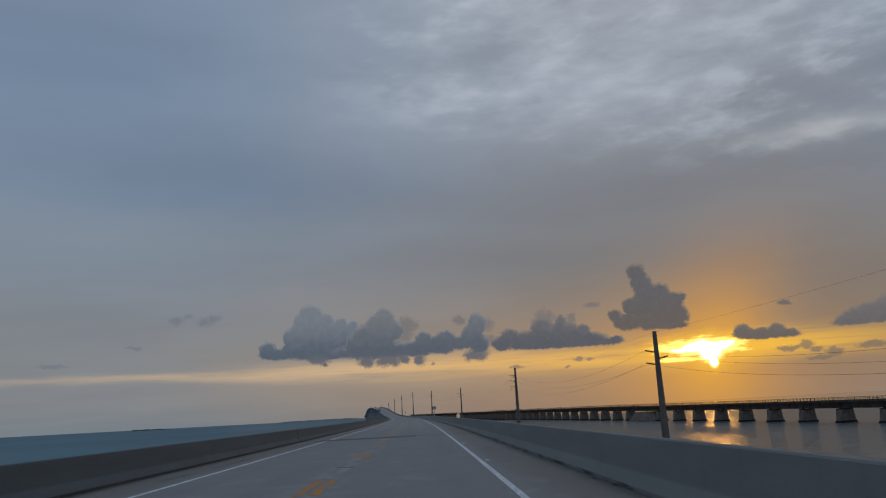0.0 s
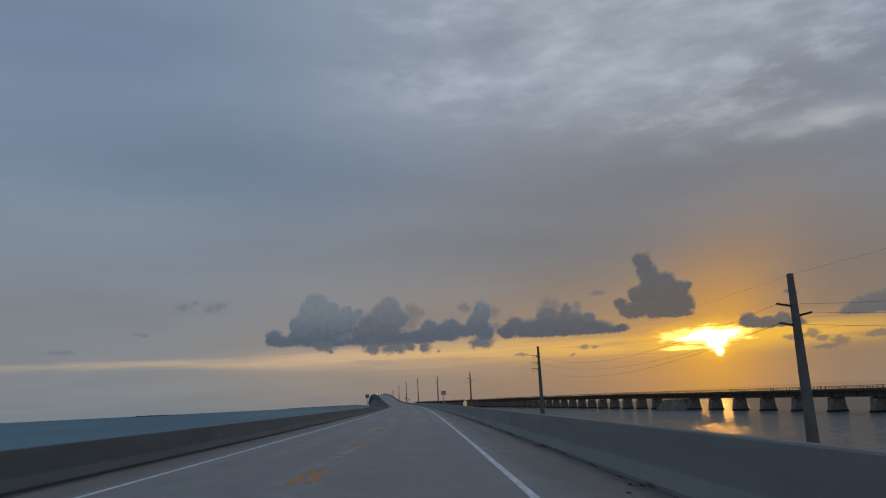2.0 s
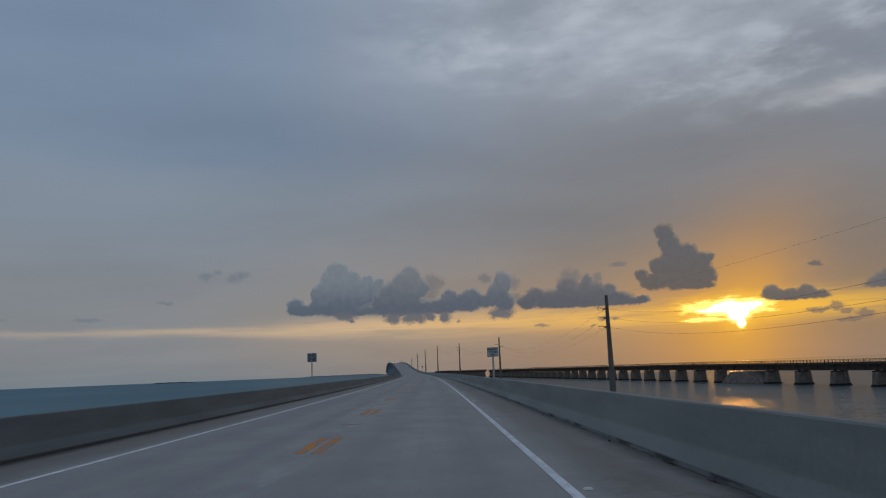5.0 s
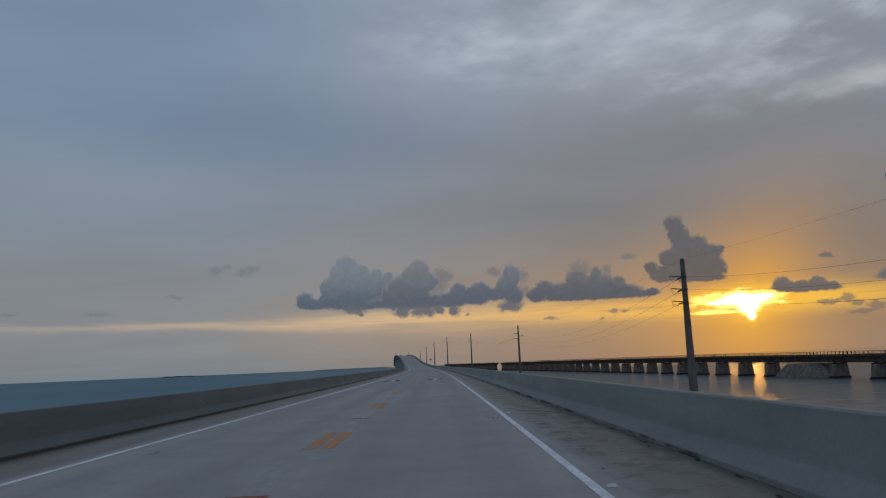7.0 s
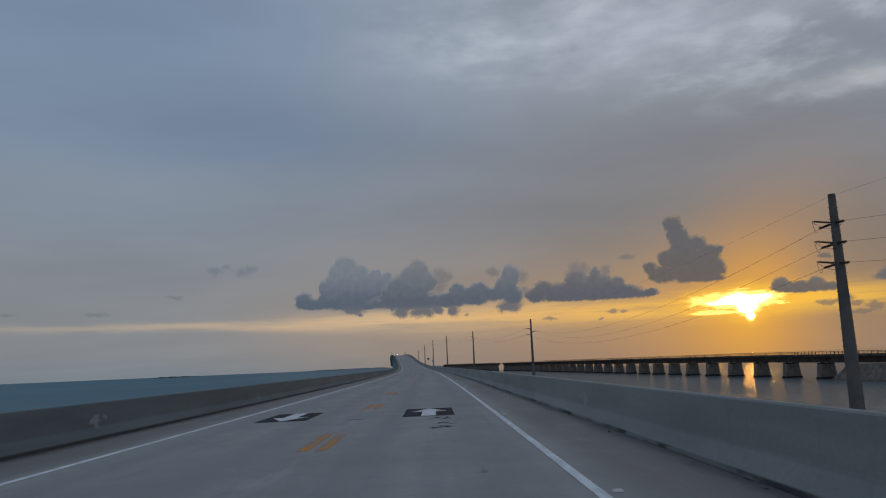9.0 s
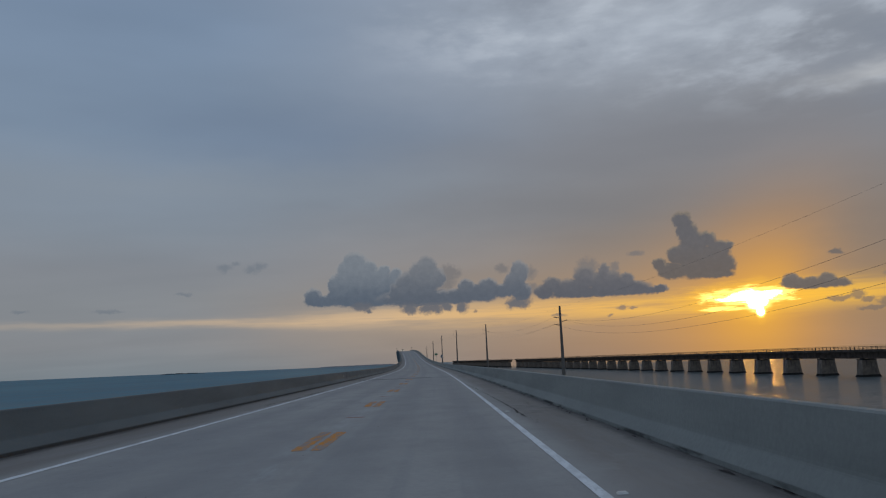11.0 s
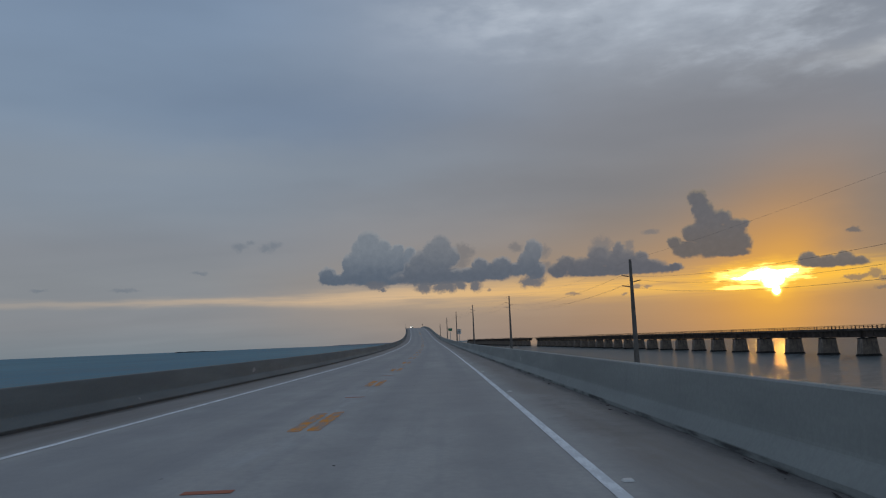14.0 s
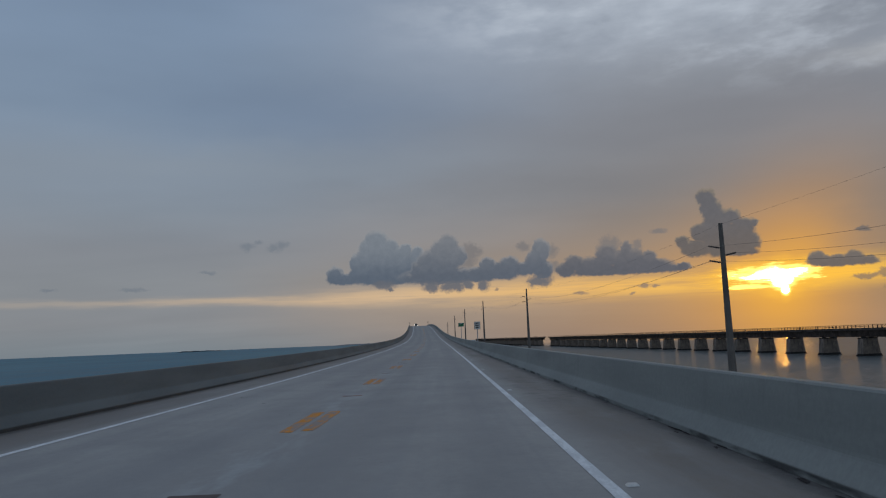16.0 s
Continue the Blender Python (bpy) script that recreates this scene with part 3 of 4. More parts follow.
M_BACK = plain("tarnished_aluminium", (0.15, 0.205, 0.225), 0.5, 0.2, grain=10, spread=0.25)
M_SIGNGREEN = plain("green_sign_sheet", (0.02, 0.16, 0.07), 0.5, grain=6, spread=0.1)
M_INK = plain("black_sign_ink", (0.015, 0.016, 0.018), 0.5, grain=10)
# distance haze is mixed into the colours of both far shores
M_LAND = plain("hazed_far_scrub", (0.060, 0.078, 0.090), 0.9, grain=0.3, spread=0.4)
M_HAZE = plain("far_hazy_shore", (0.20, 0.215, 0.235), 0.9, grain=0.05, spread=0.15)
M_SEAM = plain("dark_joint_steel", (0.17, 0.175, 0.18), 0.8, grain=20)
M_PATCH = plain("asphalt_patch", (0.205, 0.212, 0.215), 0.9, grain=6)
M_SCUFF = plain("chalky_scuff", (0.21, 0.23, 0.235), 0.9, grain=30)

# ---------------------------------------------------------------- mesh helpers
def link(name, bm, mat, parent=None, label="", smooth=False):
    me = bpy.data.meshes.new(name)
    bm.to_mesh(me)
    bm.free()
    me.materials.append(mat)
    if smooth:
        me.shade_smooth()
    ob = new(name, me)
    if parent is not None:
        ob.parent = parent
    if label:
        ob["label"] = label
    return ob


def part(name, bm, mat, parent, label="", smooth=False):
    return link(name, bm, mat, parent, label, smooth)


def box(bm, size, at=(0, 0, 0), turn=None, bevel=0.0, taper=1.0):
    m = Matrix.Translation(at) @ (turn or Matrix()) @ Matrix.Diagonal((*size, 1))
    geo = bmesh.ops.create_cube(bm, size=1.0)
    vs = geo["verts"]
    if taper != 1.0:
        for v in vs:
            if v.co.z > 0:
                v.co.x *= taper
                v.co.y *= taper
    bmesh.ops.transform(bm, matrix=m, verts=vs)
    if bevel:
        es = {e for v in vs for e in v.link_edges}
        bmesh.ops.bevel(bm, geom=list(es), offset=bevel, segments=1, affect="EDGES")
    return bm


def tube(bm, a, b, ra, rb=None, sides=8):
    a, b = Vector(a), Vector(b)
    rb = ra if rb is None else rb
    turn = (b - a).to_track_quat("Z", "Y").to_matrix().to_4x4()
    bmesh.ops.create_cone(bm, cap_ends=True, segments=sides, radius1=ra, radius2=rb, depth=(b - a).length,
                          matrix=Matrix.Translation((a + b) / 2) @ turn)
    return bm


def sweep(name, profile, s0, s1, mat, parent=None, ds=4.0, closed=True, uv_height=False, lift=0.0):
    """A profile of (u, h) carried along the road from s0 to s1."""
    n = max(2, int(math.ceil((s1 - s0) / ds)) + 1)
    ss = np.linspace(s0, s1, n)
    c = len(profile)
    verts = [on_road(s, u, h + lift) for s in ss for u, h in profile]
    faces, uvs = [], []
    for i in range(n - 1):
        for j in range(c if closed else c - 1):
            j2 = (j + 1) % c
            faces.append((i * c + j, i * c + j2, (i + 1) * c + j2, (i + 1) * c + j))
            k = 1 if uv_height else 0
            uvs += [(profile[j][k], ss[i]), (profile[j2][k], ss[i]), (profile[j2][k], ss[i + 1]), (profile[j][k], ss[i + 1])]
    if closed:
        for i, flip in ((0, False), (n - 1, True)):
            ring = [i * c + j for j in range(c)]
            faces.append(tuple(ring if flip else ring[::-1]))
            uvs += [(profile[j % c][1 if uv_height else 0], ss[i]) for j in (range(c) if flip else range(c - 1, -1, -1))]
    me = bpy.data.meshes.new(name)
    me.from_pydata([tuple(v) for v in verts], [], faces)
    lay = me.uv_layers.new(name="along")
    lay.data.foreach_set("uv", np.array(uvs, dtype=np.float32).ravel())
    me.materials.append(mat)
    me.update()
    bm = bmesh.new()
    bm.from_mesh(me)
    bmesh.ops.recalc_face_normals(bm, faces=bm.faces)
    bm.to_mesh(me)
    bm.free()
    ob = new(name, me)
    if parent is not None:
        ob.parent = parent
    return ob


def thing(name, at=(0, 0, 0), label="", category="", group="", kind="", turn=0.0):
    ob = new(name)
    ob.matrix_basis = pose(*at, 0, 0, turn)
    return tagged(ob, label, category, group, kind)


# ---------------------------------------------------------------- sea
def axis(lo, hi, step, far):
    """Even steps from lo to hi, then growing ones out to far."""
    out = list(np.arange(lo, hi + step / 2, step))
    grow = step
    while out[-1] < far:
        grow *= 1.35
        out.append(out[-1] + grow)
    grow = step
    while out[0] > -far:
        grow *= 1.35
        out.insert(0, out[0] - grow)
    return np.array(out)


def build_sea():
    """One sheet out to the horizon; wind waves stand on it where the old bridge crosses."""
    xs, ys = axis(50, 290, 1.3, 7000), axis(110, 1000, 1.5, 7000)
    gx, gy = np.meshgrid(xs, ys)
    rng = np.random.default_rng(4)
    z = np.zeros_like(gx)
    for i in range(22):
        length = rng.uniform(3.2, 7.5)
        way = rng.normal(1.25, 0.45)
        kx, ky = 2 * np.pi / length * np.cos(way), 2 * np.pi / length * np.sin(way)
        bend = 1.1 * np.sin(gx * rng.uniform(0.01, 0.05) + gy * rng.uniform(0.01, 0.04) + rng.uniform(0, 6))
        z += 0.0010 * length * np.sin(kx * gx + ky * gy + bend + rng.uniform(0, 6.3))
    fade = np.clip((gx - 50) / 20, 0, 1) * np.clip((290 - gx) / 40, 0, 1) * np.clip((gy - 110) / 40, 0, 1) * np.clip((1000 - gy) / 200, 0, 1)
    z *= fade
    nx = len(xs)
    i, j = np.meshgrid(np.arange(nx - 1), np.arange(len(ys) - 1))
    a = (j * nx + i).ravel()
    faces = np.stack([a, a + 1, a + nx + 1, a + nx], axis=1)
    me = bpy.data.meshes.new("water")
    me.from_pydata(np.stack([gx, gy, z], axis=-1).reshape(-1, 3), [], faces.tolist())
    me.materials.append(M_SEA)
    me.shade_smooth()
    ob = new("water", me)
    ob.location = (0, 0, WATER_Z)
    tagged(ob, "grey-blue sea with small choppy waves under the bridges", "sea", kind="structure")


build_sea()

# ---------------------------------------------------------------- new bridge: deck, barriers, girder, piers
ROAD_END = 1640.0
cuts = [-40.0] + JOINTS + [ROAD_END]
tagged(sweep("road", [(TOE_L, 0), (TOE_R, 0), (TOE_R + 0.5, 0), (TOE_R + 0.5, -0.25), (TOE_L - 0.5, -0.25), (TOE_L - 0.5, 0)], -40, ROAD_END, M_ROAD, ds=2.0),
       "grey concrete bridge roadway with worn, brown-stained shoulders", "road", kind="structure")


def build_barrier(name, toe, way, mat, label):
    """A concrete safety barrier; way is +1 to the right of the road."""
    prof = [(0, 0.004), (0, 0.07), (0.008, 0.085), (0.122, 0.255), (0.132, 0.275), (0.140, 0.31), (0.202, 0.79), (0.222, 0.81), (0.335, 0.81), (0.355, 0.79), (0.40, 0.004)]
    top = thing(name, label=label, category="barrier", kind="structure")
    for a, b in zip(cuts[:-1], cuts[1:]):
        sweep("barrier_run", [(toe + way * u, h) for u, h in prof], a + 0.06, b - 0.06, mat, top, ds=3.0, uv_height=True)
    return top


build_barrier("barrier_left", TOE_L, -1, M_BARRIER_SEA, "long dark, streaked concrete safety barrier on the seaward bridge edge")
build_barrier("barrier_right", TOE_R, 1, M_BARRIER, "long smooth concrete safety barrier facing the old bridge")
tagged(sweep("box_girder", [(TOE_L - 0.45, -0.26), (TOE_R + 0.45, -0.26), (TOE_R - 1.6, -0.65), (TOE_R - 2.9, -2.4), (TOE_L + 2.9, -2.4), (TOE_L + 1.6, -0.65)],
             -40, ROAD_END, M_NEW, ds=6.0), "grey concrete box girder under the bridge roadway", "girder", kind="structure")


def build_new_pier(s):
    c = on_road(s, MID)
    h = c.z - 2.42 - (WATER_Z - 1.0)
    top = thing("bridge_pier", (c.x, c.y, WATER_Z - 1.0), "grey concrete pier under the curving road bridge", "bridge pier", "piers of the road bridge", turn=heading(s))
    bm = bmesh.new()
    box(bm, (6.2, 2.2, 0.9), (0, 0, h - 0.45), bevel=0.08)
    part("pier_cap", bm, M_NEW, top)
    for x in (-2.2, 2.2):
        bm = bmesh.new()
        tube(bm, (x, 0, 0), (x, 0, h - 0.9), 0.75, 0.75, 14)
        part("column", bm, M_NEW, top)


for i in range(-1, 40):
    build_new_pier(49.3 + 41.15 * i)

# ---------------------------------------------------------------- expansion joints
def build_joint(s, patched=None):
    """A comb joint: two thin dark edges with short teeth between them."""
    top = thing("expansion_joint", label="thin dark comb-toothed expansion joint across the concrete deck", category="expansion joint", group="joints across the road", kind="structure")
    for d in (-0.10, 0.10):
        strip("joint_edge", TOE_L + 0.02, TOE_R - 0.02, s + d - 0.012, s + d + 0.012, M_SEAM, top, h=0.003, ds=1)
    bm = bmesh.new()
    rnd = random.Random(int(s))
    for i in range(84):
        u = TOE_L + 0.1 + i * 0.13
        if rnd.random() < 0.8:
            m = on_road(s + rnd.uniform(-0.02, 0.02), u, 0.005)
            box(bm, (0.05, 0.12, 0.003), m)
    part("comb_teeth", bm, M_SEAM, top)
    if patched:
        for a, b in ((-patched[2], -0.15), (0.15, patched[2])):
            strip("asphalt_patch", patched[0], patched[1], s + a, s + b, M_PATCH, top, h=0.0045, ds=1)


def strip(name, u0, u1, s0, s1, mat, parent=None, h=0.004, ds=3.0):
    return sweep(name, [(u0, h), (u1, h), (u1, h + 0.002), (u0, h + 0.002)], s0, s1, mat, parent, ds=ds)


for s in JOINTS[:3]:
    build_joint(s, {48.9: (-6.6, -0.5, 1.4), 335.5: (-6.4, -0.45, 0.75)}.get(s))
tagged(strip("deck_seam", TOE_L + 0.02, TOE_R - 0.02, 173.28, 173.32, M_SEAM, h=0.002, ds=1), "faint straight casting seam across the concrete roadway", "deck seam", kind="structure")

# ---------------------------------------------------------------- road markings
tagged(strip("edge_line", LINE_L - 0.066, LINE_L + 0.066, -40, 1300, M_WHITE), "worn white edge line painted along the roadway", "road marking", "edge lines", "structure")
tagged(strip("edge_line", LINE_R - 0.062, LINE_R + 0.062, -40, 1300, M_WHITE), "worn white edge line painted along the roadway", "road marking", "edge lines", "structure")

DASH_STEP, DASH_AT = 12.11, 3.9


def build_dash(s):
    top = thing("double_dash", label="pair of short worn yellow stripes on the centre line", category="road marking", group="centre line dashes", kind="structure")
    rnd = random.Random(int(s * 10))
    for u in (MID - 0.155, MID + 0.155):
        bm = bmesh.new()
        prev = None
        n = 26
        a, b = s - 1.6 + rnd.uniform(-0.12, 0.12), s + 1.6 + rnd.uniform(-0.1, 0.1)
        for i in range(n + 1):
            at = a + (b - a) * i / n
            thin = 0.86 if i in (0, n) else 1.0
            l, r = [thin * 0.112 * rnd.uniform(0.88, 1.06) for _ in (0, 1)]
            cur = [bm.verts.new(on_road(at, u + x, h)) for x, h in ((-l, 0.001), (-l, 0.0045), (r, 0.0045), (r, 0.001))]
            if prev:
                for x in range(3):
                    bm.faces.new((prev[x], prev[x + 1], cur[x + 1], cur[x]))
            else:
                bm.faces.new(cur)
            prev = cur
        bm.faces.new(prev)
        bmesh.ops.recalc_face_normals(bm, faces=bm.faces)
        part("stripe", bm, M_YELLOW, top)


for i in range(0, 70):
    build_dash(DASH_AT + DASH_STEP * i)


def build_centre_bar(s):
    ob = strip("marker_bar", MID - 0.24, MID + 0.24, s - 0.075, s + 0.075, M_RED, ds=0.2)
    tagged(ob, "thin worn dark red marker strip across the centre line", "road marker", "centre line markers")


for i in range(0, 50):
    build_centre_bar(DASH_AT + 5.7 + DASH_STEP * i)


def build_marker(s):
    c = on_road(s, LINE_R + 0.19)
    bm = bmesh.new()
    box(bm, (0.11, 0.10, 0.02), (0, 0, 0.014), taper=0.7)
    ob = link("road_stud", bm, M_MARKER)
    ob.matrix_basis = pose(c.x, c.y, c.z, 0, 0, heading(s))
    tagged(ob, "small pale raised reflector beside the edge line", "road stud", "reflectors along the edge line")


for i in (j for j in range(46) if j not in (24, 25)):
    build_marker(9.3 + DASH_STEP * i)


def build_arrow(u, s, ahead):
    """A black patch with a white arrow; half width 0.70, length 3.5."""
    top = thing("arrow_marking", label="white arrow on a black painted patch, pointing " + ("along the lane ahead" if ahead else "back against oncoming traffic"),
                category="road arrow", group="lane arrows", kind="structure")
    strip("black_patch", u - 0.70, u + 0.70, s - 1.75, s + 1.75, M_BLACK, top, ds=1.8)
    bm = bmesh.new()
    d = 1 if ahead else -1
    pts = [(-0.20, -1.70), (0.20, -1.70), (0.20, 0.25), (0.52, 0.10), (0.0, 1.65), (-0.52, 0.10), (-0.20, 0.25)]
    vs = [bm.verts.new(on_road(s + d * b, u + d * a, 0.009)) for a, b in pts]
    bm.faces.new([vs[0], vs[1], vs[2], vs[6]])
    bm.faces.new([vs[6], vs[2], vs[3], vs[4], vs[5]])
    bmesh.ops.recalc_face_normals(bm, faces=bm.faces)
    part("arrow", bm, M_WHITE, top)


build_arrow(-0.32, 241.7, True)
build_arrow(-4.32, 241.9, False)

# ---------------------------------------------------------------- old bridge
OLD_X, OLD_M, OLD_Y0, OLD_STEP = 128.7, -0.12, 299.07, 24.286
OLD_TURN = math.degrees(math.atan(-OLD_M))
GAP_A, GAP_B = 1209.0, 1253.0


def old_fall(y):
    """How far the old deck lies below its level stretch: it dips towards its near end."""
    return float(np.interp(y, [275, 470, 580], [-1.15, -0.62, 0.0]))


def on_old(y, u=0.0, z=0.0):
    return Vector((OLD_X + OLD_M * (y - 600) + u, y, z))


def build_old_bridge():
    first, last = -9, 70
    for i in range(first, last):
        y = OLD_Y0 + OLD_STEP * i
        if i == 8:
            continue
        c = on_old(y)
        if GAP_A + 4 < y < GAP_B - 4:
            continue
        top = thing("old_pier", (c.x, c.y, WATER_Z - 1.0), "weathered tapering concrete pier standing in the sea", "bridge pier", "piers of the old bridge", turn=OLD_TURN)
        bm = bmesh.new()
        up = old_fall(y) + 0.25
        box(bm, (6.8, 3.6, 6.4 + up), (0, 0, 3.2 + 0.6 + up / 2), taper=0.80, bevel=0.12)
        part("shaft", bm, M_PIER, top)
        bm = bmesh.new()
        box(bm, (7.6, 4.4, 1.35), (0, 0, 0.675), bevel=0.12, taper=0.95)
        box(bm, (7.0, 3.8, 0.5), (0, 0, 1.55), bevel=0.1, taper=0.97)
        part("tide_band", bm, M_TIDE, top, "dark wet band at the waterline")
        bm = bmesh.new()
        box(bm, (5.6, 2.9, 0.35), (0, 0, 7.0 - 0.02 + up), bevel=0.05)
        for x in (-1.5, 1.5):
            box(bm, (0.8, 1.6, 0.30), (x, 0, 7.30 + up))
        part("bearing_cap", bm, M_TIDE, top)
    top = thing("old_bridge", label="disused rusty steel girder bridge with a broken gap", category="bridge")
    for i in range(first, last - 1):
        y0, y1 = OLD_Y0 + OLD_STEP * i, OLD_Y0 + OLD_STEP * (i + 1)
        a, b = y0, y1
        if a < GAP_A < b:
            b = GAP_A
        elif a < GAP_B < b:
            a = GAP_B
        elif GAP_A <= a and b <= GAP_B:
            continue
        ln = (b - a) * math.hypot(1, OLD_M)
        mid = on_old((a + b) / 2, 0.0, (old_fall(a) + old_fall(b)) / 2)
        turn = pose(0, 0, 0, math.degrees(math.atan2(old_fall(b) - old_fall(a), ln)), 0, OLD_TURN)
        m = Matrix.Translation(mid) @ turn
        bm = bmesh.new()
        for u in (-1.6, 1.6):
            box(bm, (0.10, ln - 0.10, 2.3), m @ Vector((u, 0, -3.10)), turn)
            for h in (-4.22, -1.98):
                box(bm, (0.5, ln - 0.10, 0.06), m @ Vector((u, 0, h)), turn)
        for j in range(9):
            yy = -ln / 2 + 0.4 + (ln - 0.8) * j / 8
            for u in (-1.70, 1.70):
                box(bm, (0.12, 0.08, 2.2), m @ Vector((u, yy, -3.10)), turn)
        part("girder_span", bm, M_STEEL, top)
        bm = bmesh.new()
        box(bm, (6.6, ln - 0.02, 0.35), m @ Vector((0, 0, -1.77)), turn, bevel=0.04)
        for u in (-3.1, 3.1):
            box(bm, (0.35, ln - 0.02, 0.45), m @ Vector((u, 0, -1.38)), turn)
        part("deck_slab", bm, M_STEEL, top)
        if y1 < 1000 and y0 > 100:
            for u in (-3.1, 3.1):
                bm = bmesh.new()
                for j in range(10):
                    yy = -ln / 2 + ln * (j + 0.5) / 10
                    big = 0.22 if j % 5 == 0 else 0.11
                    box(bm, (big, big, 1.15), m @ Vector((u, yy, -0.62)), turn)
                box(bm, (0.08, ln, 0.08), m @ Vector((u, 0, -0.12)), turn)
                box(bm, (0.06, ln, 0.06), m @ Vector((u, 0, -0.62)), turn)
                part("railing", bm, M_RAIL, top)
        else:
            for u in (-3.1, 3.1):
                bm = bmesh.new()
                for h in (-0.25, -0.62):
                    box(bm, (0.07, ln, 0.09), m @ Vector((u, 0, h)), turn)
                part("railing", bm, M_RAIL, top)


build_old_bridge()


def build_pivot_pier():
    """The broad sloping pier that carried a turning span."""
    y = 489.0
    c = on_old(y)
    top = thing("pivot_pier", (c.x, c.y, WATER_Z - 1.0), "broad sloping concrete pier below the old bridge", "bridge pier", turn=OLD_TURN)
    bm = bmesh.new()
    plan = [(1, 0.72), (0.35, 1.0), (-0.35, 1.0), (-1, 0.72), (-1, -0.72), (-0.35, -1.0), (0.35, -1.0), (1, -0.72)]
    n = len(plan)
    rings = []
    for w, l, h in ((7.4, 20.4, 0.0), (7.2, 19.8, 1.6), (5.2, 11.6, 6.2), (5.0, 11.0, 6.6)):
        rings.append([bm.verts.new((w * a, l * b, h)) for a, b in plan])
    for r0, r1 in zip(rings[:-1], rings[1:]):
        for i in range(n):
            bm.faces.new((r0[i], r0[(i + 1) % n], r1[(i + 1) % n], r1[i]))
    bm.faces.new(rings[-1])
    bmesh.ops.recalc_face_normals(bm, faces=bm.faces)
    part("sloping_base", bm, M_PIER, top)


build_pivot_pier()

# ---------------------------------------------------------------- power line
POLES = [(45.5, -40.0, 13.3), (41.0, 132.0, 13.3), (35.8, 296.6, 16.8), (23.9, 501.9, 16.2), (6.7, 726.2, 21.7), (-14.0, 928.6, 26.8),
         (-32.9, 1110.0, 28.7), (-49.8, 1270.0, 27.4), (-67.9, 1450.0, 24.1)]


def arms_of(i):
    """Attachment points (x, z below the top) of the three wires, seen along the line."""
    if i == 2:
        return [(-0.55, -3.1), (-0.55, -5.2), (-0.55, -7.3)]
    return [(-1.95, -3.35), (1.85, -4.45), (-1.95, -5.50)]


def build_pole(i):
    x, y, zt = POLES[i]
    z0 = WATER_Z - 1.0
    h = zt - z0
    top = thing("utility_pole", (x, y, z0), "tall tapering concrete power pole rising from the sea", "utility pole", "poles of the power line", turn=4.0)
    bm = bmesh.new()
    slim = 0.82 if i > 2 else 1.0
    tube(bm, (0, 0, 0), (0, 0, h), slim * (0.36 + 0.0155 * h), slim * 0.36, 12)
    part("shaft", bm, M_POLE, top)
    if i == 2:
        bm = bmesh.new()
        for j in range(26):
            zz = h - 0.8 - 0.62 * j
            r = 0.36 + 0.0155 * (h - zz)
            for sgn in (-1, 1):
                box(bm, (0.22, 0.035, 0.035), (sgn * (r + 0.08), 0, zz))
        part("climbing_pegs", bm, M_ARM, top)
        for _, dz in arms_of(i):
            for way in (-1, 1):
                bm = bmesh.new()
                tube(bm, (-0.2, way * 0.3, h + dz), (-0.4, way * 2.3, h + dz - 0.12), 0.075, 0.06, 8)
                for q in range(9):
                    c = Vector((-0.2, way * 0.3, h + dz)).lerp(Vector((-0.4, way * 2.3, h + dz - 0.12)), (q + 1) / 10)
                    box(bm, (0.22, 0.05, 0.22), c)
                part("strain_insulator", bm, M_ARM, top)
            bm = bmesh.new()
            tube(bm, (-0.3, 0, h + dz + 0.1), (-2.35, 0, h + dz + 0.28), 0.07, 0.055, 8)
            for q in range(8):
                c = Vector((-0.5, 0, h + dz + 0.1)).lerp(Vector((-2.3, 0, h + dz + 0.28)), (q + 1) / 9)
                box(bm, (0.05, 0.20, 0.20), c)
            part("post_insulator", bm, M_ARM, top)
            bm = bmesh.new()
            ends = [Vector((-0.45, way * 2.4, h + dz - 0.14)) for way in (-1, 1)]
            hold = Vector((-2.4, 0, h + dz + 0.24))
            for end in ends:
                last = hold
                for q in range(1, 9):
                    t = q / 8
                    c = hold.lerp(end, t)
                    c.z -= 0.75 * 4 * t * (1 - t)
                    tube(bm, last, c, 0.02, 0.02, 6)
                    last = c
            part("jumper_loop", bm, M_ARM, top, "drooping loop of wire")
    else:
        for ax, dz in arms_of(i):
            sgn = 1 if ax > 0 else -1
            bm = bmesh.new()
            a, b = Vector((sgn * 0.4, 0, h + dz - 0.30)), Vector((ax, 0, h + dz))
            tube(bm, a, b, 0.085, 0.07, 8)
            for q in range(8):
                box(bm, (0.05, 0.25, 0.25), a.lerp(b, (q + 1) / 9), pose(0, 0, 0, 0, -sgn * 10, 0))
            box(bm, (0.15, 0.30, 0.22), b, bevel=0.03)
            part("post_insulator", bm, M_ARM, top)


for i in range(len(POLES)):
    build_pole(i)


def build_wire(a, b, sag, r):
    n = 26
    cu = bpy.data.curves.new("power_wire", "CURVE")
    cu.dimensions, cu.bevel_depth, cu.bevel_resolution = "3D", r, 1
    sp = cu.splines.new("POLY")
    sp.points.add(n - 1)
    for j in range(n):
        t = j / (n - 1)
        p = a.lerp(b, t)
        sp.points[j].co = (p.x, p.y, p.z - sag * 4 * t * (1 - t), 1)
    cu.materials.append(M_WIRE)
    ob = new("power_wire", cu)
    tagged(ob, "thin sagging power wire strung between concrete poles", "wire", "wires of the power line")


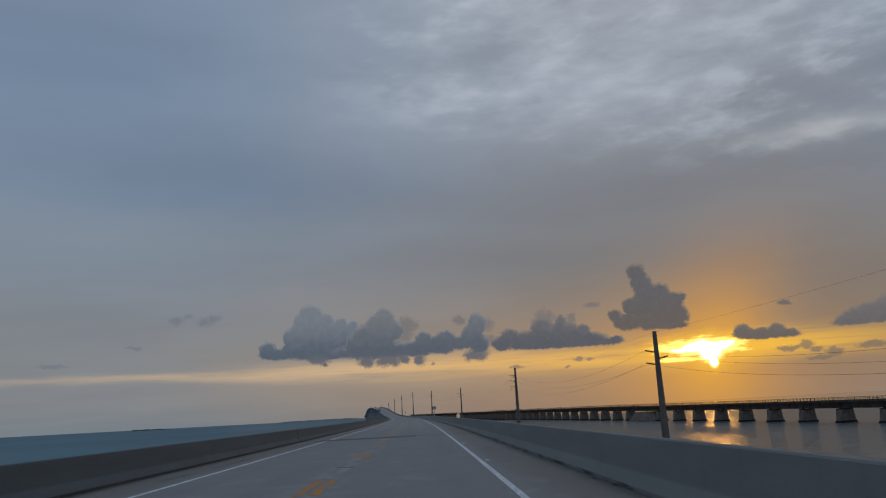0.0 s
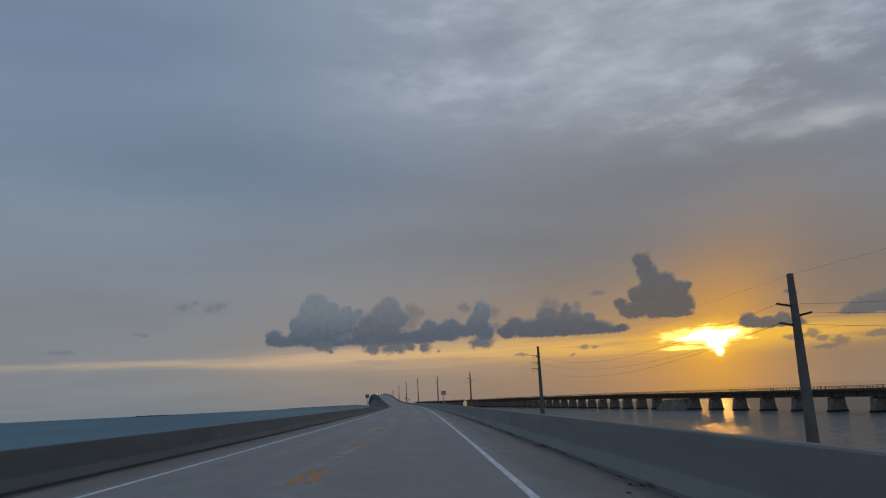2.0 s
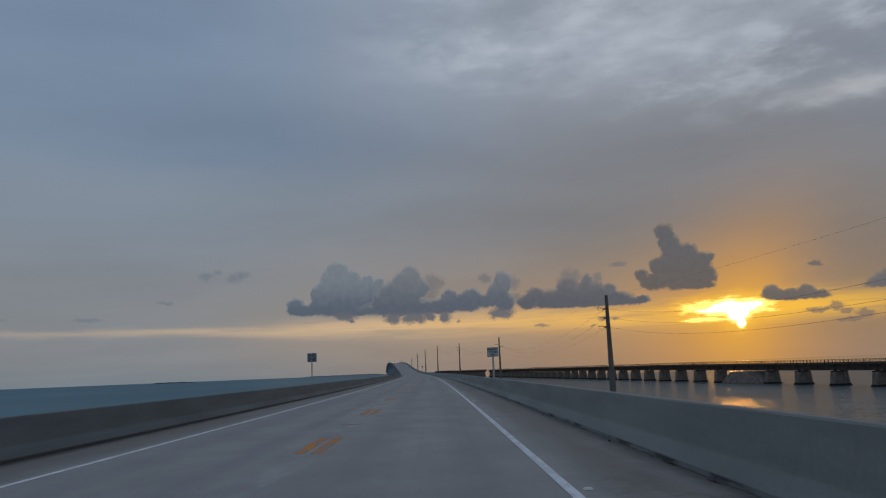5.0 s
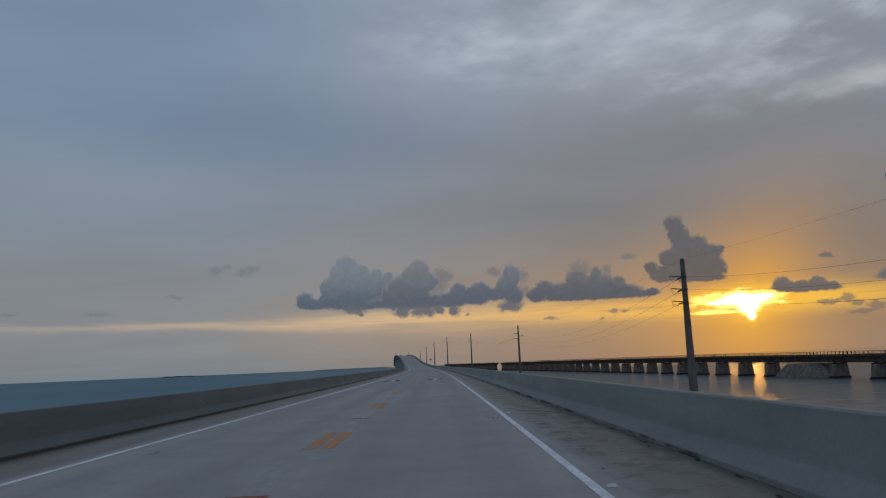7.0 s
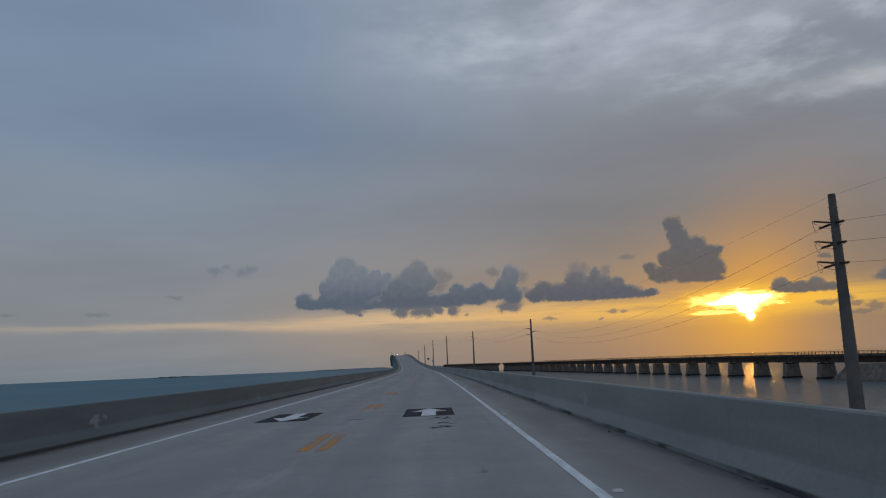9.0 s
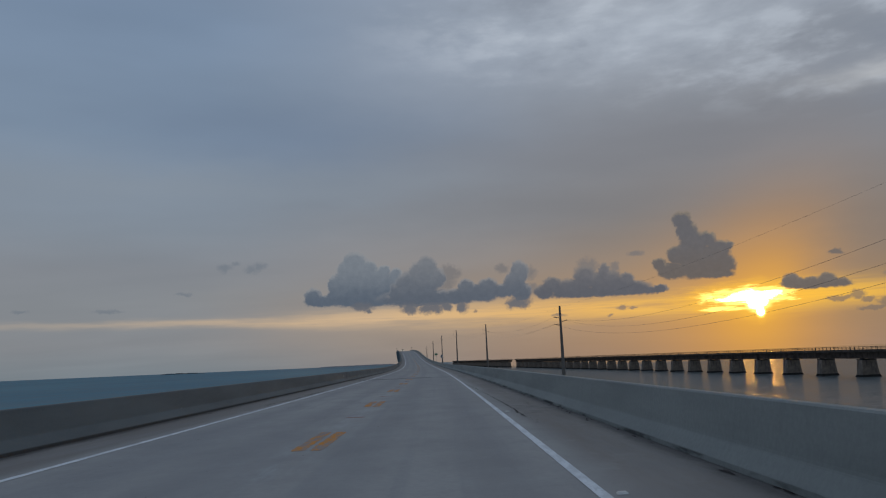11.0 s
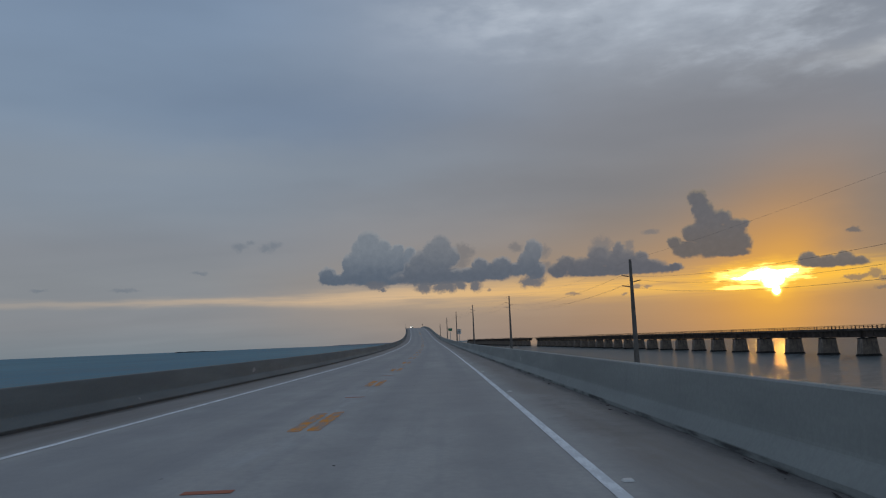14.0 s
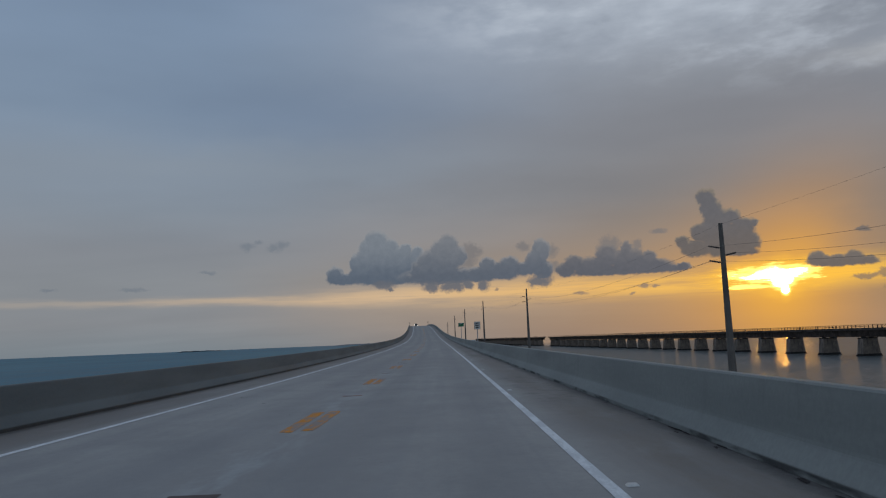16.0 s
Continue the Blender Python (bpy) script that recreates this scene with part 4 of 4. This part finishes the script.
def wire_end(i, j, towards):
    x, y, zt = POLES[i]
    if j == 3:
        return Vector((x, y, zt - 0.15))
    ax, dz = arms_of(i)[j]
    if i == 2:
        return Vector((x - 0.4, y + towards * 2.4, zt + dz - 0.12))
    return Vector((x + ax, y, zt + dz))


SAGS = [5.5, 4.0, 5.4]
for i in range(len(POLES) - 1):
    span = POLES[i + 1][1] - POLES[i][1]
    for j in range(4):
        low = SAGS[i] if i < len(SAGS) else 1.8 * (span / 170) ** 2
        build_wire(wire_end(i, j, 1), wire_end(i + 1, j, -1), low if j < 3 else 1.25 * (span / 170) ** 2, 0.016 if j < 3 else 0.009)

# ---------------------------------------------------------------- signs on the barriers
def build_sign(name, s, u, w, h, z0, face, label, post_w=0.09, facing=-1, lines=(), bars=0, ink=None):
    """A sheet sign on a post at the outer side of the barrier; facing -1 shows its front to the traffic driving along s."""
    c = on_road(s, u)
    top = thing(name, (c.x, c.y, c.z - 0.26), label, "road sign", turn=heading(s) + (0 if facing < 0 else 180))
    hz = 0.26
    bm = bmesh.new()
    box(bm, (post_w, post_w, z0 + h + hz - 0.06), (0, 0.03, (z0 + h + hz - 0.06) / 2), bevel=0.012)
    part("post", bm, M_ALU, top)
    bm = bmesh.new()
    reach = abs(u - (TOE_R + 0.45 if u > 0 else TOE_L - 0.45)) if (u > TOE_R + 0.45 or u < TOE_L - 0.45) else 0.0
    side = (-1 if u > 0 else 1) * (1 if facing < 0 else -1)
    for z in (0.05, 0.20):
        box(bm, (0.12 + reach, 0.10, 0.06), (side * reach / 2, 0.03, z), bevel=0.006)
    part("mounting_bracket", bm, M_ALU, top)
    bm = bmesh.new()
    box(bm, (w, 0.012, h), (0, -0.03, z0 + h / 2 + hz), bevel=0.004)
    panel = part("panel", bm, face, top)
    bm = bmesh.new()
    t = 0.022
    for x in (-w / 2 + t, w / 2 - t):
        box(bm, (t, 0.003, h - 2 * t), (x, -0.039, z0 + h / 2 + hz))
    for z in (t, h - t):
        box(bm, (w - 3 * t, 0.003, t), (0, -0.039, z0 + z + hz))
    part("border", bm, ink or M_INK, panel)
    for z in (0.25, 0.75):
        bm = bmesh.new()
        box(bm, (0.16, 0.03, 0.05), (0, 0.085, z0 + h * z + hz))
        part("bracket", bm, M_ALU if facing < 0 else M_ARM, panel)
    n = max(len(lines), 1)
    for j, text in enumerate(lines):
        cu = bpy.data.curves.new("lettering", "FONT")
        cu.body, cu.size, cu.extrude, cu.align_x, cu.align_y = text, h * 0.25, 0.001, "CENTER", "CENTER"
        cu.offset = 0.0045
        cu.materials.append(M_INK)
        ob = new("lettering", cu)
        ob.parent = panel
        ob.matrix_basis = pose(0, -0.040, z0 + hz + h * (0.79 - 0.29 * j), 90, 0, 0) @ Matrix.Diagonal((0.76, 1, 1, 1))
    for j in range(bars):
        bm = bmesh.new()
        box(bm, (w * (0.62 if j % 2 else 0.5), 0.003, h * 0.14), (0, -0.0395, z0 + hz + h * (0.80 - 0.27 * j)))
        part("text_bar", bm, ink or M_INK, panel)


build_sign("emergency_stopping_sign", 177.3, 4.41, 0.82, 0.67, 2.21, M_SIGN, "white emergency stopping sign on a post behind the barrier", post_w=0.13, lines=("EMERGENCY", "STOPPING", "ONLY"))
build_sign("oncoming_sign", 173.3, -8.13, 0.62, 0.59, 2.27, M_BACK, "back of a bare aluminium sign for oncoming traffic", post_w=0.075, facing=1)
build_sign("speed_sign", 472.0, 4.2, 0.66, 0.84, 1.95, M_SIGN_PALE, "small white sign with dark lettering on a post", bars=3)
build_sign("green_sign", 518.0, 4.2, 0.95, 0.62, 2.6, M_SIGNGREEN, "small green guide sign on a post", bars=1, ink=M_SIGN)

# ---------------------------------------------------------------- far shores
def build_shore(name, az, dist, width, height, mat, label, seed, humps):
    rnd = random.Random(seed)
    bm = bmesh.new()
    n = 46
    rows = []
    for i in range(n + 1):
        t = i / n
        x = (t - 0.5) * width
        env = min(1.0, 6 * t, 6 * (1 - t))
        hgt = height * env * (0.55 + 0.45 * noise.noise((t * humps, seed, 0.3)) + 0.22 * rnd.random())
        rows.append([bm.verts.new((x, -30, 0)), bm.verts.new((x, -8, max(hgt, 0.4))), bm.verts.new((x, 14, max(hgt * 0.9, 0.4))), bm.verts.new((x, 40, 0))])
    for r0, r1 in zip(rows[:-1], rows[1:]):
        for j in range(3):
            bm.faces.new((r0[j], r1[j], r1[j + 1], r0[j + 1]))
    bmesh.ops.recalc_face_normals(bm, faces=bm.faces)
    ob = link(name, bm, mat)
    a = radians(az)
    ob.matrix_basis = pose(dist * math.sin(a) - 3.6, dist * math.cos(a) + 219, WATER_Z - 0.3, 0, 0, -az)
    tagged(ob, label, "island", kind="structure")


build_shore("islet", -20.45, 3950, 225, 6.5, M_LAND, "low dark scrubby islet far out on the horizon", 3, 5.0)
build_shore("far_shore", -8.2, 4400, 540, 8, M_HAZE, "faint low hazy shore on the horizon", 8, 3.0)


# ---------------------------------------------------------------- marker posts and an oncoming car at the crest
def build_crest_post(s, u, h, head):
    c = on_road(s, u)
    top = thing("marker_post", (c.x, c.y, c.z + 0.80), "small dark marker post on the barrier near the crest", "marker post", "marker posts at the crest", turn=heading(s))
    bm = bmesh.new()
    tube(bm, (0, 0, 0), (0, 0, h), 0.07, 0.06, 8)
    part("post", bm, M_POLE, top)
    bm = bmesh.new()
    box(bm, (head, 0.12, head * 1.3), (0, 0, h), bevel=0.04)
    part("lamp_box", bm, M_ARM, top)


CREST = 858.0
build_crest_post(CREST, TOE_R + 0.28, 1.7, 0.5)
build_crest_post(CREST, TOE_L - 0.28, 1.7, 0.4)


def build_car(s, u):
    """A car coming the other way with its headlights on."""
    c = on_road(s, u)
    top = thing("car", (c.x, c.y, c.z), "dark oncoming car with bright headlights on the crest", "car", turn=heading(s) + 180)
    body_mat = plain("dark_car_paint", (0.05, 0.055, 0.065), 0.35, 0.2, grain=3, spread=0.1)
    glass = plain("car_glass", (0.02, 0.022, 0.025), 0.1, grain=3, spread=0.1)
    bm = bmesh.new()
    box(bm, (1.82, 4.5, 0.62), (0, 0, 0.60), bevel=0.12)
    part("body", bm, body_mat, top)
    bm = bmesh.new()
    box(bm, (1.60, 2.5, 0.55), (0, -0.35, 1.18), bevel=0.10, taper=0.78)
    part("cabin", bm, glass, top)
    lamp, k, b = material("headlight_glow")
    b.inputs["Emission Color"].default_value = (1.0, 0.96, 0.86, 1)
    b.inputs["Emission Strength"].default_value = 4.0
    for x in (-0.68, 0.68):
        bm = bmesh.new()
        tube(bm, (x, 2.18, 0.70), (x, 2.28, 0.70), 0.17, 0.15, 12)
        part("headlight", bm, lamp, top, "bright lit headlight")
        for y in (-1.4, 1.4):
            bm = bmesh.new()
            sg = 1 if x > 0 else -1
            tube(bm, (sg * 0.72, y, 0.33), (sg * 0.92, y, 0.33), 0.33, 0.33, 16)
            part("wheel", bm, M_TAR, top)


build_car(840.0, -4.1)

# ---------------------------------------------------------------- loose dark scraps and spalls on the shoulders
def build_scraps():
    rnd = random.Random(11)
    bm = bmesh.new()

    def flake(s, u, ln, wd, turn):
        n = rnd.randint(9, 13)
        c = on_road(s, u, 0.006 + rnd.random() * 0.004)
        ring = []
        for i in range(n):
            t = 2 * math.pi * i / n
            k = rnd.uniform(0.30, 1.1)
            a, b = wd * k * math.cos(t) / 2, ln * k * math.sin(t) / 2
            ring.append(bm.verts.new((c.x + a * math.cos(turn) - b * math.sin(turn), c.y + a * math.sin(turn) + b * math.cos(turn), c.z + rnd.uniform(0, 0.003))))
        bm.faces.new(ring)

    for i in range(620):
        s = rnd.uniform(5, 440)
        dense = 0.5 + 0.5 * noise.noise((s * 0.05, 2.0, 0.0))
        if rnd.random() > dense + 0.15:
            continue
        u = TOE_R - abs(rnd.gauss(0, 0.10)) - 0.02
        flake(s, u, rnd.uniform(0.08, 0.7) ** 1.3, rnd.uniform(0.02, 0.10), rnd.uniform(-0.15, 0.15))
    for i in range(170):
        s = rnd.choice([rnd.gauss(60, 8), rnd.gauss(105, 6), rnd.gauss(182, 12), rnd.gauss(196, 8), rnd.gauss(297, 8), rnd.gauss(312, 9), rnd.uniform(5, 440)])
        u = rnd.uniform(LINE_R + 0.3, TOE_R - 0.1)
        flake(s, u, rnd.uniform(0.04, 0.18), rnd.uniform(0.02, 0.10), rnd.uniform(-0.3, 0.3))
    for i in range(230):
        s = rnd.uniform(5, 440)
        flake(s, TOE_L + abs(rnd.gauss(0, 0.18)) + 0.02, rnd.uniform(0.1, 0.6), rnd.uniform(0.02, 0.05), rnd.uniform(-0.1, 0.1))
    for i in range(240):
        s = rnd.uniform(5, 440)
        flake(s, rnd.uniform(LINE_L + 0.3, LINE_R - 0.2), rnd.uniform(0.02, 0.09), rnd.uniform(0.015, 0.04), rnd.uniform(-1.5, 1.5))
    for s, u in ((236.2, 0.02), (237.3, 0.10), (239.0, 0.0)):
        for i in range(9):
            flake(s + rnd.gauss(0, 0.22), u + rnd.gauss(0, 0.12), rnd.uniform(0.05, 0.2), rnd.uniform(0.08, 0.28), rnd.uniform(-0.3, 0.3))
    # short tyre scrapes inside the edge line
    for i in range(9):
        flake(rnd.uniform(189.0, 192.2), rnd.uniform(0.75, 1.35), rnd.uniform(0.25, 0.7), rnd.uniform(0.015, 0.035), rnd.uniform(-0.12, 0.02))
    # torn tar and tyre smears in one stretch of the shoulder
    for s0, u0, n, su in ((191.8, 3.03, 6, 0.04), (192.6, 3.0, 6, 0.05), (194.3, 3.0, 4, 0.05), (197.2, 2.75, 7, 0.15), (195.5, 2.55, 7, 0.22), (193.5, 2.2, 6, 0.2),
                          (199.5, 2.9, 6, 0.1), (202.5, 2.3, 7, 0.3), (196.0, 1.9, 5, 0.15), (206.0, 2.7, 6, 0.25), (190.5, 2.6, 4, 0.2)):
        for i in range(n // 2 + 1):
            flake(s0 + rnd.gauss(0, 0.45), u0 + rnd.gauss(0, su), rnd.uniform(0.06, 0.30), rnd.uniform(0.05, 0.24), rnd.uniform(-0.5, 0.5))
    bmesh.ops.recalc_face_normals(bm, faces=bm.faces)
    ob = link("scraps", bm, M_TAR)
    tagged(ob, "dark scraps of rubber, tar and grit scattered on the road shoulders", "debris", kind="stuff")


build_scraps()


def build_shoulder_crack():
    """A tarred crack that wanders along the shoulder."""
    rnd = random.Random(5)
    for s0, s1, u0 in ((284, 311, 1.94), (296, 313, -6.5), (299, 310, -6.3), (20, 60, -6.8)):
        bm = bmesh.new()
        prev = None
        s, u = s0, u0
        while s < s1:
            w = max(0.004, 0.016 * (0.5 + noise.noise((s * 0.7, u0 * 3, 1.0))) + abs(rnd.gauss(0.0, 0.006)))
            cur = (bm.verts.new(on_road(s, u - w * rnd.uniform(0.4, 1.6), 0.005)), bm.verts.new(on_road(s, u + w * rnd.uniform(0.4, 1.6), 0.005)))
            if rnd.random() < 0.35:
                c, d = u + rnd.gauss(0, 0.05), rnd.uniform(0.006, 0.022)
                bm.faces.new([bm.verts.new(on_road(s + y * d * 2, c + x * d, 0.007)) for x, y in ((-1, -0.6), (0.4, -1.2), (1, 0.2), (0.1, 1.1), (-0.8, 0.6))])
            if prev and noise.noise((s * 0.6, u0 * 7, 0.0)) > -0.28:
                bm.faces.new((prev[0], prev[1], cur[1], cur[0]))
            prev = cur
            s += rnd.uniform(0.03, 0.10)
            u += rnd.gauss(0, 0.008)
        bmesh.ops.recalc_face_normals(bm, faces=bm.faces)
        ob = link("shoulder_crack", bm, M_TAR)
        tagged(ob, "dark tarred crack wandering along the concrete shoulder", "crack", "cracks in the shoulder", kind="structure")


build_shoulder_crack()


def build_scuffs():
    """Pale chalky scuffs on the seaward barrier's face."""
    rnd = random.Random(21)
    bm = bmesh.new()
    for i in range(34):
        s = rnd.choice([rnd.gauss(46, 3.0), rnd.gauss(74, 2.5), rnd.gauss(178, 3), rnd.gauss(336, 3), rnd.uniform(10, 420)])
        z0 = rnd.uniform(0.32, 0.66)
        n = 7
        ring = []
        for j in range(n):
            t = 2 * math.pi * j / n
            k = rnd.uniform(0.4, 1.1)
            z = z0 + 0.055 * k * math.sin(t)
            u = TOE_L - np.interp(z, (0.085, 0.255, 0.31, 0.79), (0.008, 0.122, 0.140, 0.202)) + 0.005
            ring.append(bm.verts.new(on_road(s + 0.045 * k * math.cos(t), u, z)))
        bm.faces.new(ring)
    bmesh.ops.recalc_face_normals(bm, faces=bm.faces)
    ob = link("barrier_scuffs", bm, M_SCUFF)
    tagged(ob, "pale chalky scuffs on the concrete barrier face", "scuff marks", kind="stuff")


build_scuffs()
